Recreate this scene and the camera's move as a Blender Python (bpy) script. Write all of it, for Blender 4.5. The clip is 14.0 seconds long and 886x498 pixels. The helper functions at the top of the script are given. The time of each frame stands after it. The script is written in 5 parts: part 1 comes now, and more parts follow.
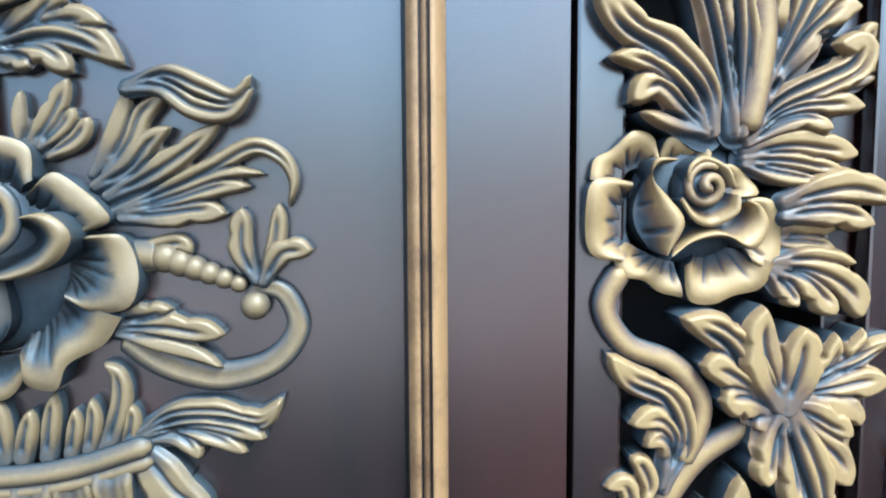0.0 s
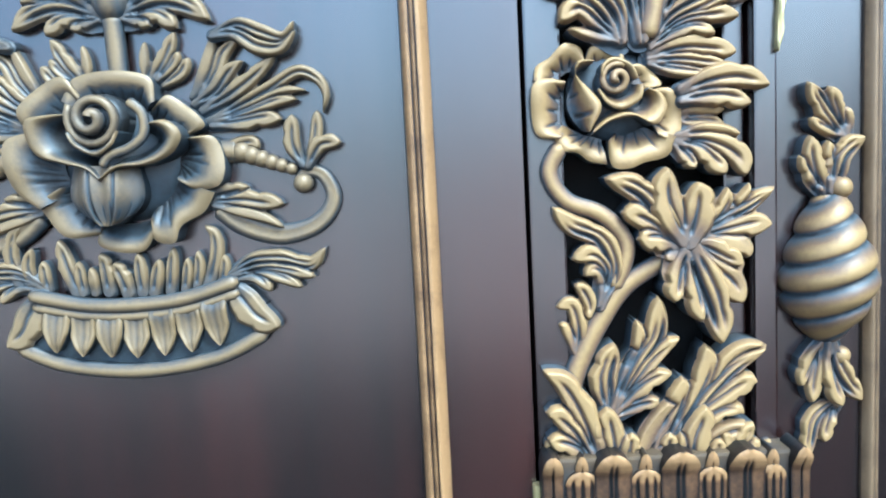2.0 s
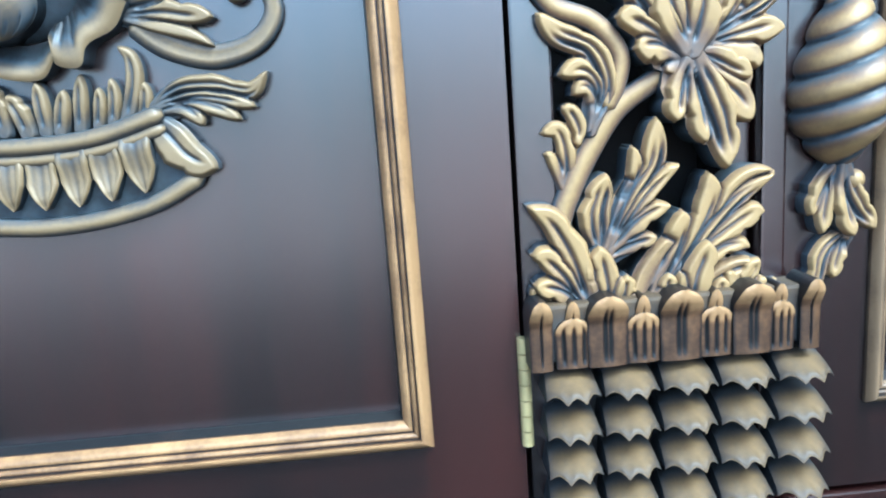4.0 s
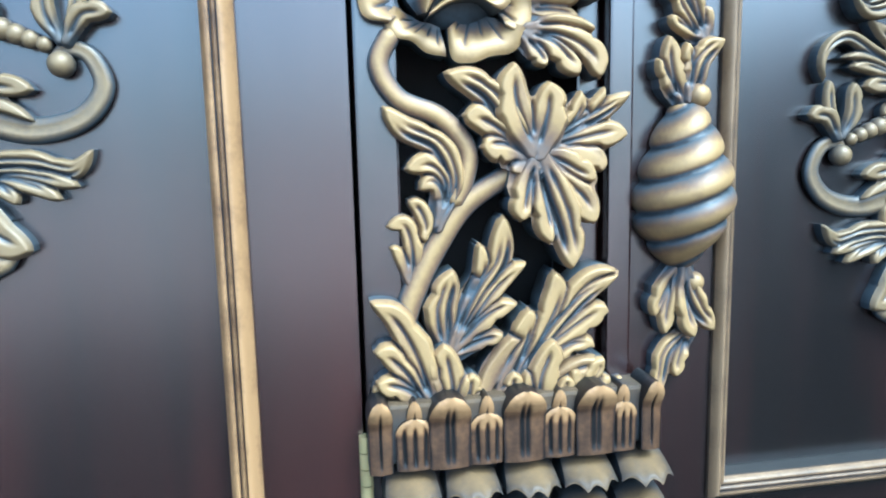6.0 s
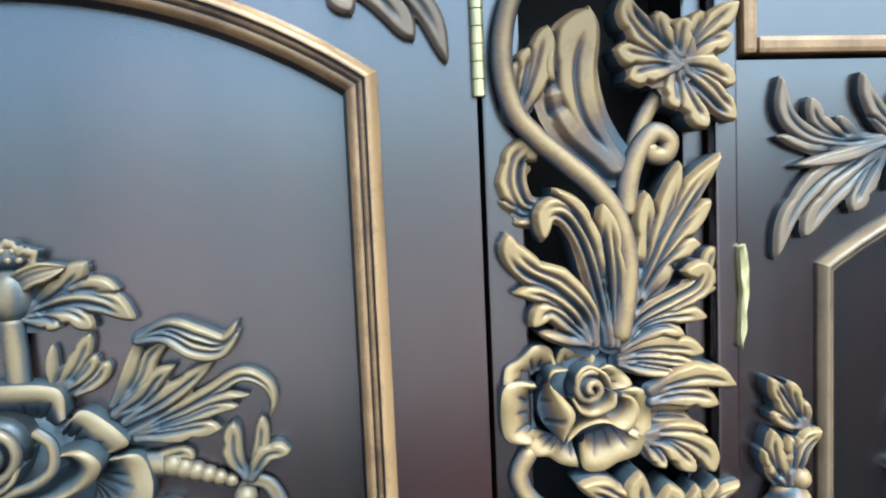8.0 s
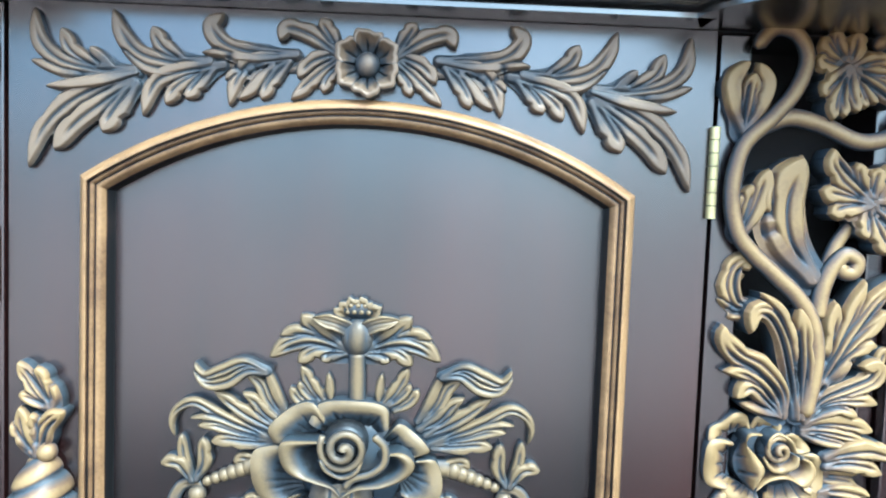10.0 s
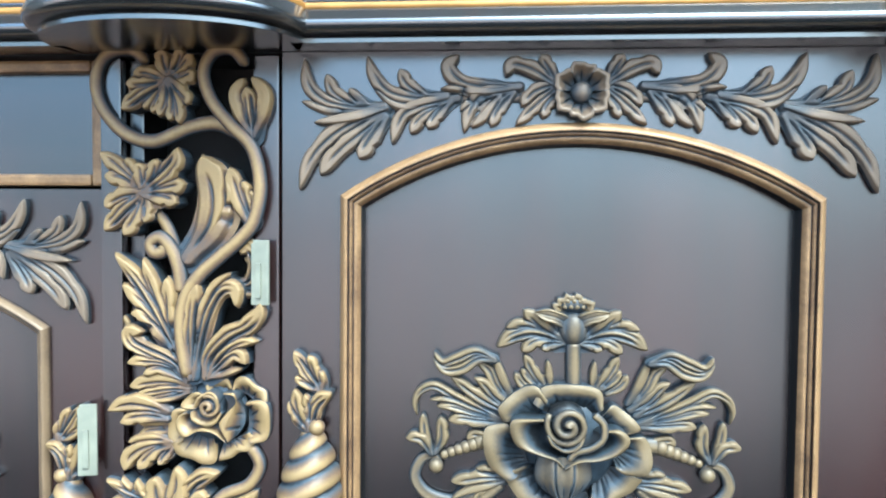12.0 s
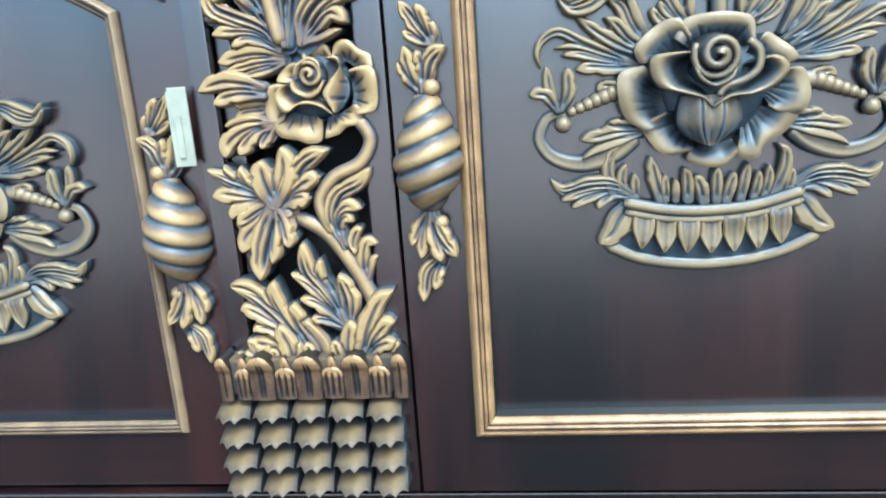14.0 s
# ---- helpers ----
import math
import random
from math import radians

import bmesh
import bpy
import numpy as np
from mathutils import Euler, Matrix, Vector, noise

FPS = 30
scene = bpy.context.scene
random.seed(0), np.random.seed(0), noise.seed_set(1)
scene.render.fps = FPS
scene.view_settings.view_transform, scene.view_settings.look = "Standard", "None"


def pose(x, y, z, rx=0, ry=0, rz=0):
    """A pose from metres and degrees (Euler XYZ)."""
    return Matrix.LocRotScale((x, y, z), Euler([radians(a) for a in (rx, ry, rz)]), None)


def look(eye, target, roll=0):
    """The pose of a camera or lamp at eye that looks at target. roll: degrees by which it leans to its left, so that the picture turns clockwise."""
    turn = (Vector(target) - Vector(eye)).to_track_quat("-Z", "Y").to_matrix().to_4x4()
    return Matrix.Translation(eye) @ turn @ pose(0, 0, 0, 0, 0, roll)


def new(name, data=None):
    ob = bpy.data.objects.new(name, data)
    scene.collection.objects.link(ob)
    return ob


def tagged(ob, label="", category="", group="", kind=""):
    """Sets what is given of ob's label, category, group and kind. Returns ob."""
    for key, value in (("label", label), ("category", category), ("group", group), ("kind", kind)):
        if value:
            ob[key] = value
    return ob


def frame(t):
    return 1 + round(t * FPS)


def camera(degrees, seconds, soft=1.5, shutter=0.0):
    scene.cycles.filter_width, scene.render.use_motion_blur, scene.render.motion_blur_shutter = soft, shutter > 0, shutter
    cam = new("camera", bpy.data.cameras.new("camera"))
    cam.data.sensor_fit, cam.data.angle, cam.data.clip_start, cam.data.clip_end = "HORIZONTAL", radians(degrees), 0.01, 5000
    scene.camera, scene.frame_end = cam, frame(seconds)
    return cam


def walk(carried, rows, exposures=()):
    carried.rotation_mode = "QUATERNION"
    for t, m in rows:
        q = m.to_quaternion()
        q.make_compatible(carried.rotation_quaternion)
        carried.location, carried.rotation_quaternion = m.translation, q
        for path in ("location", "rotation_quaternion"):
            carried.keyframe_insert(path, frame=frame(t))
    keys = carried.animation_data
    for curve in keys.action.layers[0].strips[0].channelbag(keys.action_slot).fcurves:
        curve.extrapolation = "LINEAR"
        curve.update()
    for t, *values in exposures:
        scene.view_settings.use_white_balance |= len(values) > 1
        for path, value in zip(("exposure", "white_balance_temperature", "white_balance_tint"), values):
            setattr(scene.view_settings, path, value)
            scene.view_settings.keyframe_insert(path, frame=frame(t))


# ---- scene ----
import collections

cam = camera(65.2, 14.0, 2.0)
PATH = [
    (0.0, 0.1523, -0.2762, 0.6005, 84.88, 0.36, -4.96),
    (0.5, 0.1728, -0.3325, 0.6020, 85.03, 0.98, -6.88),
    (1.0, 0.1863, -0.3698, 0.5971, 84.53, 1.71, -4.31),
    (1.5, 0.1797, -0.3900, 0.5828, 81.67, 0.89, -1.41),
    (2.0, 0.1890, -0.3969, 0.5517, 84.22, 2.99, 1.07),
    (2.5, 0.1835, -0.3747, 0.5211, 82.22, 1.78, -0.83),
    (3.0, 0.1702, -0.3729, 0.5024, 79.56, 2.89, 0.07),
    (3.2, 0.1688, -0.3680, 0.4954, 79.28, 2.99, -0.33),
    (5.3, 0.2067, -0.3385, 0.4869, 78.60, 3.27, -8.35),
    (5.5, 0.2117, -0.3383, 0.4915, 79.15, 2.19, -8.83),
    (6.0, 0.2154, -0.3369, 0.5124, 81.72, 1.30, -9.53),
    (6.5, 0.2106, -0.3293, 0.5528, 83.93, 2.34, -9.27),
    (7.0, 0.2021, -0.3156, 0.6164, 87.95, 2.87, -9.39),
    (7.5, 0.1824, -0.3164, 0.6704, 88.31, 3.90, -9.48),
    (8.0, 0.1543, -0.3495, 0.7028, 85.45, 2.50, -8.75),
    (8.2, 0.1401, -0.3641, 0.7110, 85.16, 2.08, -7.70),
    (10.3, 0.0173, -0.4678, 0.7569, 87.39, -2.07, -1.27),
    (10.5, 0.0022, -0.4767, 0.7614, 88.02, -1.45, -0.31),
    (11.0, -0.0362, -0.5017, 0.7704, 89.43, -0.84, 3.03),
    (11.5, -0.0490, -0.5192, 0.7575, 89.87, 0.25, 3.66),
    (12.0, -0.0606, -0.5279, 0.7441, 87.77, -0.52, 4.51),
    (12.5, -0.0714, -0.5231, 0.7181, 85.30, 0.36, 4.48),
    (13.0, -0.0903, -0.5192, 0.6846, 81.89, 2.47, 6.38),
    (13.5, -0.1187, -0.5034, 0.6339, 77.78, 3.97, 5.71),
    (14.0, -0.1420, -0.4995, 0.5951, 75.73, 3.87, 5.39),
]
walk(cam, [(t, pose(x, y, z, rx, ry, rz)) for t, x, y, z, rx, ry, rz in PATH], [(0.0, 2.55, 4780, -8), (3.0, 2.68, 4680, -9), (5.5, 2.75, 4520, -10), (7.5, 2.38, 4840, -11), (8.5, 2.6, 4820, -10), (10.5, 2.8, 4780, -10), (11.5, 2.68, 4830, -10), (13.0, 2.55, 4930, -9), (14.0, 2.62, 4750, -10)])

# ---- light ----
sky = bpy.data.worlds.new("sky")
scene.world = sky
sky.use_nodes = True
sky_tex = sky.node_tree.nodes.new("ShaderNodeTexSky")
sky_tex.sky_type, sky_tex.sun_disc, sky_tex.dust_density, sky_tex.air_density = "NISHITA", False, 5.0, 0.8
sky_tex.sun_elevation, sky_tex.sun_rotation = radians(56), radians(148)
sky_back = sky.node_tree.nodes["Background"]
sky.node_tree.links.new(sky_tex.outputs[0], sky_back.inputs[0])
sky_back.inputs[1].default_value = 0.15
sun = new("sun", bpy.data.lights.new("sun", "SUN"))
sun.data.energy, sun.data.angle, sun.data.color = 1.1, radians(22), (1.0, 0.98, 0.95)
sun.matrix_world = look((1.5, -2.4, 4.2), (0, 0, 0))


# ---- materials ----
def material(name):
    m = bpy.data.materials.new(name)
    m.use_nodes = True
    return m, m.node_tree.nodes, m.node_tree.links, m.node_tree.nodes["Principled BSDF"]


def ramp(nodes, links, source, stops):
    r = nodes.new("ShaderNodeValToRGB")
    while len(r.color_ramp.elements) < len(stops):
        r.color_ramp.elements.new(0.5)
    for e, (at, c) in zip(r.color_ramp.elements, stops):
        e.position, e.color = at, (*c, 1)
    links.new(source, r.inputs[0])
    return r


def noise_tex(nodes, links, scale, stretch=(1, 1, 1), detail=4.0, space="Object"):
    co, mp, nz = nodes.new("ShaderNodeTexCoord"), nodes.new("ShaderNodeMapping"), nodes.new("ShaderNodeTexNoise")
    mp.inputs["Scale"].default_value = stretch
    nz.inputs["Scale"].default_value, nz.inputs["Detail"].default_value = scale, detail
    links.new(co.outputs[space], mp.inputs[0])
    links.new(mp.outputs[0], nz.inputs[0])
    return nz


def bump(nodes, links, source, strength, distance, shader):
    b = nodes.new("ShaderNodeBump")
    b.inputs["Strength"].default_value, b.inputs["Distance"].default_value = strength, distance
    links.new(source, b.inputs["Height"])
    links.new(b.outputs[0], shader.inputs["Normal"])
    return b


def lacquer(name, dark, light, rough, stretch):
    """Stained wood under satin lacquer: long grain, cloudy stain, faint unevenness."""
    m, n, l, p = material(name)
    grain = noise_tex(n, l, 60, stretch, 6)
    cloud = noise_tex(n, l, 8, (1, 1, 0.20), 3)
    mix = n.new("ShaderNodeMix")
    mix.data_type = "FLOAT"
    mix.inputs[0].default_value = 0.72
    l.new(grain.outputs[0], mix.inputs[2])
    l.new(cloud.outputs[0], mix.inputs[3])
    c = ramp(n, l, mix.outputs[0], ((0.40, dark), (0.66, light)))
    streak = noise_tex(n, l, 16, tuple(0.3 * v + 0.02 for v in stretch), 2)
    tint = n.new("ShaderNodeMix")
    tint.data_type = "RGBA"
    part_red = n.new("ShaderNodeMapRange")
    part_red.inputs[1].default_value, part_red.inputs[2].default_value, part_red.inputs[4].default_value = 0.50, 0.72, 0.8
    l.new(streak.outputs[0], part_red.inputs[0])
    l.new(part_red.outputs[0], tint.inputs[0])
    l.new(c.outputs[0], tint.inputs[6])
    gloss = n.new("ShaderNodeMapRange")
    gloss.inputs[1].default_value, gloss.inputs[2].default_value, gloss.inputs[3].default_value, gloss.inputs[4].default_value = 0.38, 0.66, 1.0, 0.74
    l.new(streak.outputs[0], gloss.inputs[0])
    l.new(gloss.outputs[0], p.inputs["Coat Weight"])
    tint.inputs[7].default_value = (0.030, 0.0080, 0.0058, 1)
    l.new(tint.outputs[2], p.inputs["Base Color"])
    r = n.new("ShaderNodeMapRange")
    r.inputs[3].default_value, r.inputs[4].default_value = rough - 0.06, rough + 0.08
    l.new(cloud.outputs[0], r.inputs[0])
    l.new(r.outputs[0], p.inputs["Roughness"])
    p.inputs["Specular IOR Level"].default_value = 0.1
    p.inputs["Coat Roughness"].default_value = 0.26
    p.inputs["Coat IOR"].default_value = 1.9
    bump(n, l, grain.outputs[0], 0.06, 0.0006, p)
    wave = n.new("ShaderNodeBump")
    wave.inputs["Strength"].default_value, wave.inputs["Distance"].default_value = 0.5, 0.005
    l.new(cloud.outputs[0], wave.inputs["Height"])
    l.new(wave.outputs[0], p.inputs["Coat Normal"])
    return m


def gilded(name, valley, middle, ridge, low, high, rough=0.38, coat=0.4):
    """Dark patina with brass-gold rubbed over the raised parts, the hollows' shade and sky sheen put into their tones:
    UV's second value is how raised a place is.
    """
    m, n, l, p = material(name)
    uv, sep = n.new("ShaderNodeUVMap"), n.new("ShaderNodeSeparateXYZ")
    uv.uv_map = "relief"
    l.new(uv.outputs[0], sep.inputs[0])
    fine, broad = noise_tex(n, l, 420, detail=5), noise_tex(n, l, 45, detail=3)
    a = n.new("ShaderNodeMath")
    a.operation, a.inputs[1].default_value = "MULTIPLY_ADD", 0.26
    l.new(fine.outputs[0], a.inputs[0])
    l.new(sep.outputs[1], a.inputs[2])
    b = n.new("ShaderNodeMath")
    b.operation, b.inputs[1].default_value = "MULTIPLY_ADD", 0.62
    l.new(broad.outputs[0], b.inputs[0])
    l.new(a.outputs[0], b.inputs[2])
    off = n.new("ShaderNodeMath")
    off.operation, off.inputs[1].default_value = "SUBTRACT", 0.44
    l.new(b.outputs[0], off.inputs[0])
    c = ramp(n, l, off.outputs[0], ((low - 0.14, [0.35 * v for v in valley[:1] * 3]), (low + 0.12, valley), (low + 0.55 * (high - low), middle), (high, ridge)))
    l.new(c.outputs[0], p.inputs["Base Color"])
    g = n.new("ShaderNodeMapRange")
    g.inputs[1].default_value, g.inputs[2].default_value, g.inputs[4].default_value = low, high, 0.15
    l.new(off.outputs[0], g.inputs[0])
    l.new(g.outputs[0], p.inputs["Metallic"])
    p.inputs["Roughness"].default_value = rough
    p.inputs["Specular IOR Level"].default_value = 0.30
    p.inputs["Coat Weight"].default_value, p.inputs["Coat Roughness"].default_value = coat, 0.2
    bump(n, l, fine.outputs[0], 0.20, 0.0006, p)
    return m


def plain(name, colour, rough, metal=0.0, scale=40, vary=0.25):
    m, n, l, p = material(name)
    nz = noise_tex(n, l, scale)
    c = ramp(n, l, nz.outputs[0], ((0.3, [v * (1 - vary) for v in colour]), (0.7, [min(1, v * (1 + vary)) for v in colour])))
    l.new(c.outputs[0], p.inputs["Base Color"])
    p.inputs["Roughness"].default_value, p.inputs["Metallic"].default_value = rough, metal
    bump(n, l, nz.outputs[0], 0.1, 0.0008, p)
    return m


WOOD = lacquer("stained_wood", (0.0022, 0.0014, 0.0014), (0.0185, 0.0052, 0.0042), 0.33, (1, 1, 0.03))
WOOD_ACROSS = lacquer("stained_wood_across", (0.0022, 0.0014, 0.0014), (0.0185, 0.0052, 0.0042), 0.33, (0.03, 1, 1))
# carvings: valley and middle tones hold shading and sky sheen besides patina
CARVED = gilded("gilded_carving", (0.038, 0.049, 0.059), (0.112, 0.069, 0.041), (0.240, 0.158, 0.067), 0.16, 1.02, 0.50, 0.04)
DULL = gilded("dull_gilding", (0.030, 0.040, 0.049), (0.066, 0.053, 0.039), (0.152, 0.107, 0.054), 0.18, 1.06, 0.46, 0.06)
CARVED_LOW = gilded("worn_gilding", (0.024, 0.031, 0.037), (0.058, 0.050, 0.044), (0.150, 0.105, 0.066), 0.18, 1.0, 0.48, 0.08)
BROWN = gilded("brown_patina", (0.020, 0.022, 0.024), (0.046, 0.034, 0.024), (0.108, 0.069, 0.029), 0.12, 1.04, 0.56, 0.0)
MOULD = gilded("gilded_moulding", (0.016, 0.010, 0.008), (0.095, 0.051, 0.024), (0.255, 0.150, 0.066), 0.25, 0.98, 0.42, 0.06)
# duller, browner tones for the side doors' mouldings
MOULD_DULL = gilded("dull_moulding", (0.014, 0.010, 0.009), (0.066, 0.042, 0.025), (0.162, 0.107, 0.058), 0.25, 1.0, 0.46, 0.06)
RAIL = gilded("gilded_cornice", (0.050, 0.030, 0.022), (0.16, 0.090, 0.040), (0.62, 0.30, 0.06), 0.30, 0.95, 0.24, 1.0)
for socket, value in (("Coat IOR", 1.85), ("Specular IOR Level", 0.8)):
    RAIL.node_tree.nodes["Principled BSDF"].inputs[socket].default_value = value
# near black: shade inside the carcass and between scales is in this colour
VOID = plain("shaded_inside", (0.012, 0.010, 0.009), 0.8)
BRASS = plain("brass", (0.52, 0.43, 0.20), 0.42, 0.6)
STEEL = plain("zinc_plate", (0.205, 0.20, 0.145), 0.5, 0.25)
GOLD_LINE = plain("gold_paint", (0.38, 0.19, 0.04), 0.42, 0.25)
# unseen floor, near black and matt so the low panels reflect dark
DARK_FLOOR = plain("dark_floor", (0.012, 0.011, 0.0105), 0.95, 0, 6, 0.2)
DARK_FLOOR.node_tree.nodes["Principled BSDF"].inputs["Specular IOR Level"].default_value = 0.08
PLASTER = plain("grey_plaster", (0.135, 0.13, 0.125), 0.85, 0, 14, 0.08)
# dark, so the added wall and parapet darken reflections at the right
DARKWALL = plain("brown_wall", (0.034, 0.029, 0.027), 0.95, 0, 14, 0.1)
DARKWALL.node_tree.nodes["Principled BSDF"].inputs["Specular IOR Level"].default_value = 0.1
# unseen ground, pale and reddish for its reflection in the lacquer
REFLECTED_GROUND = plain("reflected_ground", (0.34, 0.245, 0.20), 0.95, 0, 2, 0.25)


# ---- mesh helpers ----
def part(name, data, mat, parent, label=""):
    ob = new(name, data)
    if mat:
        data.materials.clear()
        data.materials.append(mat)
    ob.parent = parent
    return tagged(ob, label)


def holder(name, parent=None, at=(0, 0, 0)):
    ob = new(name)
    ob.empty_display_size = 0.05
    ob.parent, ob.location = parent, at
    return ob


def mesh(name, verts, faces, uvs=None, smooth=True):
    me = bpy.data.meshes.new(name)
    me.from_pydata([tuple(v) for v in verts], [], faces)
    if uvs is not None:
        lay = me.uv_layers.new(name="relief")
        idx = np.empty(len(me.loops), dtype=np.int32)
        me.loops.foreach_get("vertex_index", idx)
        lay.data.foreach_set("uv", np.asarray(uvs, dtype=np.float32)[idx].ravel())
    me.polygons.foreach_set("use_smooth", [smooth] * len(me.polygons))
    me.update()
    return me


def box(name, x0, x1, y0, y1, z0, z1, bevel=0.0015):
    bm = bmesh.new()
    bmesh.ops.create_cube(bm, size=1, matrix=Matrix.LocRotScale(((x0 + x1) / 2, (y0 + y1) / 2, (z0 + z1) / 2), None, (x1 - x0, y1 - y0, z1 - z0)))
    if bevel:
        bmesh.ops.bevel(bm, geom=bm.edges[:], offset=bevel, segments=2, profile=0.6, affect="EDGES")
    me = bpy.data.meshes.new(name)
    bm.to_mesh(me)
    bm.free()
    return me


def spline(points, count):
    """Evenly spaced places and directions on a smooth curve through a few places."""
    p = np.array(points, dtype=float)
    q = np.vstack([2 * p[0] - p[1], p, 2 * p[-1] - p[-2]])
    fine = []
    for i in range(1, len(q) - 2):
        for t in np.linspace(0, 1, 24, endpoint=False):
            a, b, c, d = q[i - 1], q[i], q[i + 1], q[i + 2]
            fine.append(0.5 * (2 * b + (c - a) * t + (2 * a - 5 * b + 4 * c - d) * t ** 2 + (3 * b - a - 3 * c + d) * t ** 3))
    fine = np.array(fine + [p[-1]])
    s = np.concatenate([[0], np.cumsum(np.linalg.norm(np.diff(fine, axis=0), axis=1))])
    at = np.linspace(0, s[-1], count)
    out = np.stack([np.interp(at, s, fine[:, i]) for i in range(p.shape[1])], axis=1)
    tan = np.gradient(out, axis=0)
    tan /= np.maximum(np.linalg.norm(tan, axis=1), 1e-9)[:, None]
    return out, tan, s[-1]


def smooth(a, b, v):
    t = np.clip((v - a) / (b - a), 0, 1)
    return t * t * (3 - 2 * t)


class Carver:
    """Where carved pieces go: their parent, their mirror side and a small hand-made unevenness."""

    def __init__(self, parent, side=1, seed=1, mat=None, at=(0, 0, 0)):
        self.parent, self.side, self.rng, self.mat, self.at = parent, side, random.Random(seed), mat or CARVED, np.array(at, dtype=float)

    def add(self, name, verts, faces, uvs, label=""):
        v = np.array(verts, dtype=float)
        if self.side < 0:
            v[:, 0] *= -1
            faces = [tuple(reversed(f)) for f in faces]
        c = v.mean(axis=0)
        c[1] = 0
        ob = part(name, mesh(name, v - c, faces, uvs), self.mat, self.parent, label)
        ob.location = c + self.at
        return ob


def sheet(x, z, h, ridge, back):
    """One carved sheet: a grid of places (x, z) at height h towards the viewer, with sides down to the height back."""
    nu, nv = x.shape
    top = np.stack([x, -h, z], axis=2).reshape(-1, 3)
    uv = np.stack([np.repeat(np.linspace(0, 1, nu), nv), ridge.ravel()], axis=1)
    faces = [(i * nv + j, (i + 1) * nv + j, (i + 1) * nv + j + 1, i * nv + j + 1) for i in range(nu - 1) for j in range(nv - 1)]
    loop = [j for j in range(nv)] + [i * nv + nv - 1 for i in range(1, nu)] + [(nu - 1) * nv + j for j in range(nv - 2, -1, -1)] + [i * nv for i in range(nu - 2, 0, -1)]
    n0, m = len(top), len(loop)
    low = top[loop].copy()
    low[:, 1] = np.maximum(low[:, 1], -back)
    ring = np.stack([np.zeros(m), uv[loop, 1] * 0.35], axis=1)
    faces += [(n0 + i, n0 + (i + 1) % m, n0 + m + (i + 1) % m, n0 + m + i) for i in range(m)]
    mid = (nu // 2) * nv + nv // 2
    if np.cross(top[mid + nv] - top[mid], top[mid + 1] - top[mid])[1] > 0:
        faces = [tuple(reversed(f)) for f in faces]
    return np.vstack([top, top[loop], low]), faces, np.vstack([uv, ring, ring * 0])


def relief(k, name, x, z, h, ridge, back):
    return k.add(name, *sheet(x, z, h, ridge, back))


def tongue(k, spine, half, h, lift, name):
    """A single tongue-shaped petal along a spine, with a faint midrib and a fine cut on each side."""
    nu, nv = 30, 19
    c, t, length = spline(spine, nu)
    u, v = np.linspace(0, 1, nu)[:, None], np.linspace(-1, 1, nv)[None, :]
    a = np.abs(v)
    w = half * np.minimum(1, np.clip((1 - u) / 0.42, 0, 1) ** 0.75) * (0.9 + 0.1 * u) * (1 + 0.05 * np.sin(u * 9 + k.rng.uniform(-1.8, 1.8)))
    vein = 0.35 * np.exp(-((a - 0.52) / 0.07) ** 2) * smooth(0.1, 0.3, u) * (1 - smooth(0.6, 0.9, u))
    x, z = c[:, 0:1] - t[:, 1:2] * w * v, c[:, 1:2] + t[:, 0:1] * w * v
    cross = 0.94 - 0.085 * (1 - smooth(0.0, 0.30, a)) + 0.10 * smooth(0.4, 0.8, a) - 0.22 * smooth(0.86, 1.0, a) ** 1.5
    along = (0.72 + 0.28 * smooth(0, 0.3, u)) * (1 - 0.15 * smooth(0.8, 1, u))
    height = lift + h * (cross * (1 - 0.20 * vein) * along + 0.12 * np.sin(u * 5.5 + k.rng.random() * 6))
    show = 0.74 + 0.26 * smooth(0.20, 0.80, a) + 0.15 * smooth(0.2, 1, u) - 0.19 * (1 - smooth(0.03, 0.18, a)) * (1 - 0.6 * smooth(0.7, 1, u)) - 0.75 * vein - 0.40 * (1 - smooth(0.0, 0.40, u))
    return relief(k, name, x, z, height, np.clip(show, 0, 1.05) * np.ones_like(x), lift * 0.2 - 0.003)


def to_line(p, line):
    """Distance of the places p from a run of places, and how far along it they lie."""
    a, d = line[:-1], np.diff(line, axis=0)
    rel = p[:, None] - a[None]
    s = np.clip((rel * d).sum(axis=2) / np.maximum((d ** 2).sum(axis=1), 1e-14), 0, 1)
    dist = np.sqrt(((rel - s[:, :, None] * d) ** 2).sum(axis=2))
    i = np.argmin(dist, axis=1)
    at = np.arange(len(p))
    return dist[at, i], (i + s[at, i]) / len(d)


LEAVES = {}


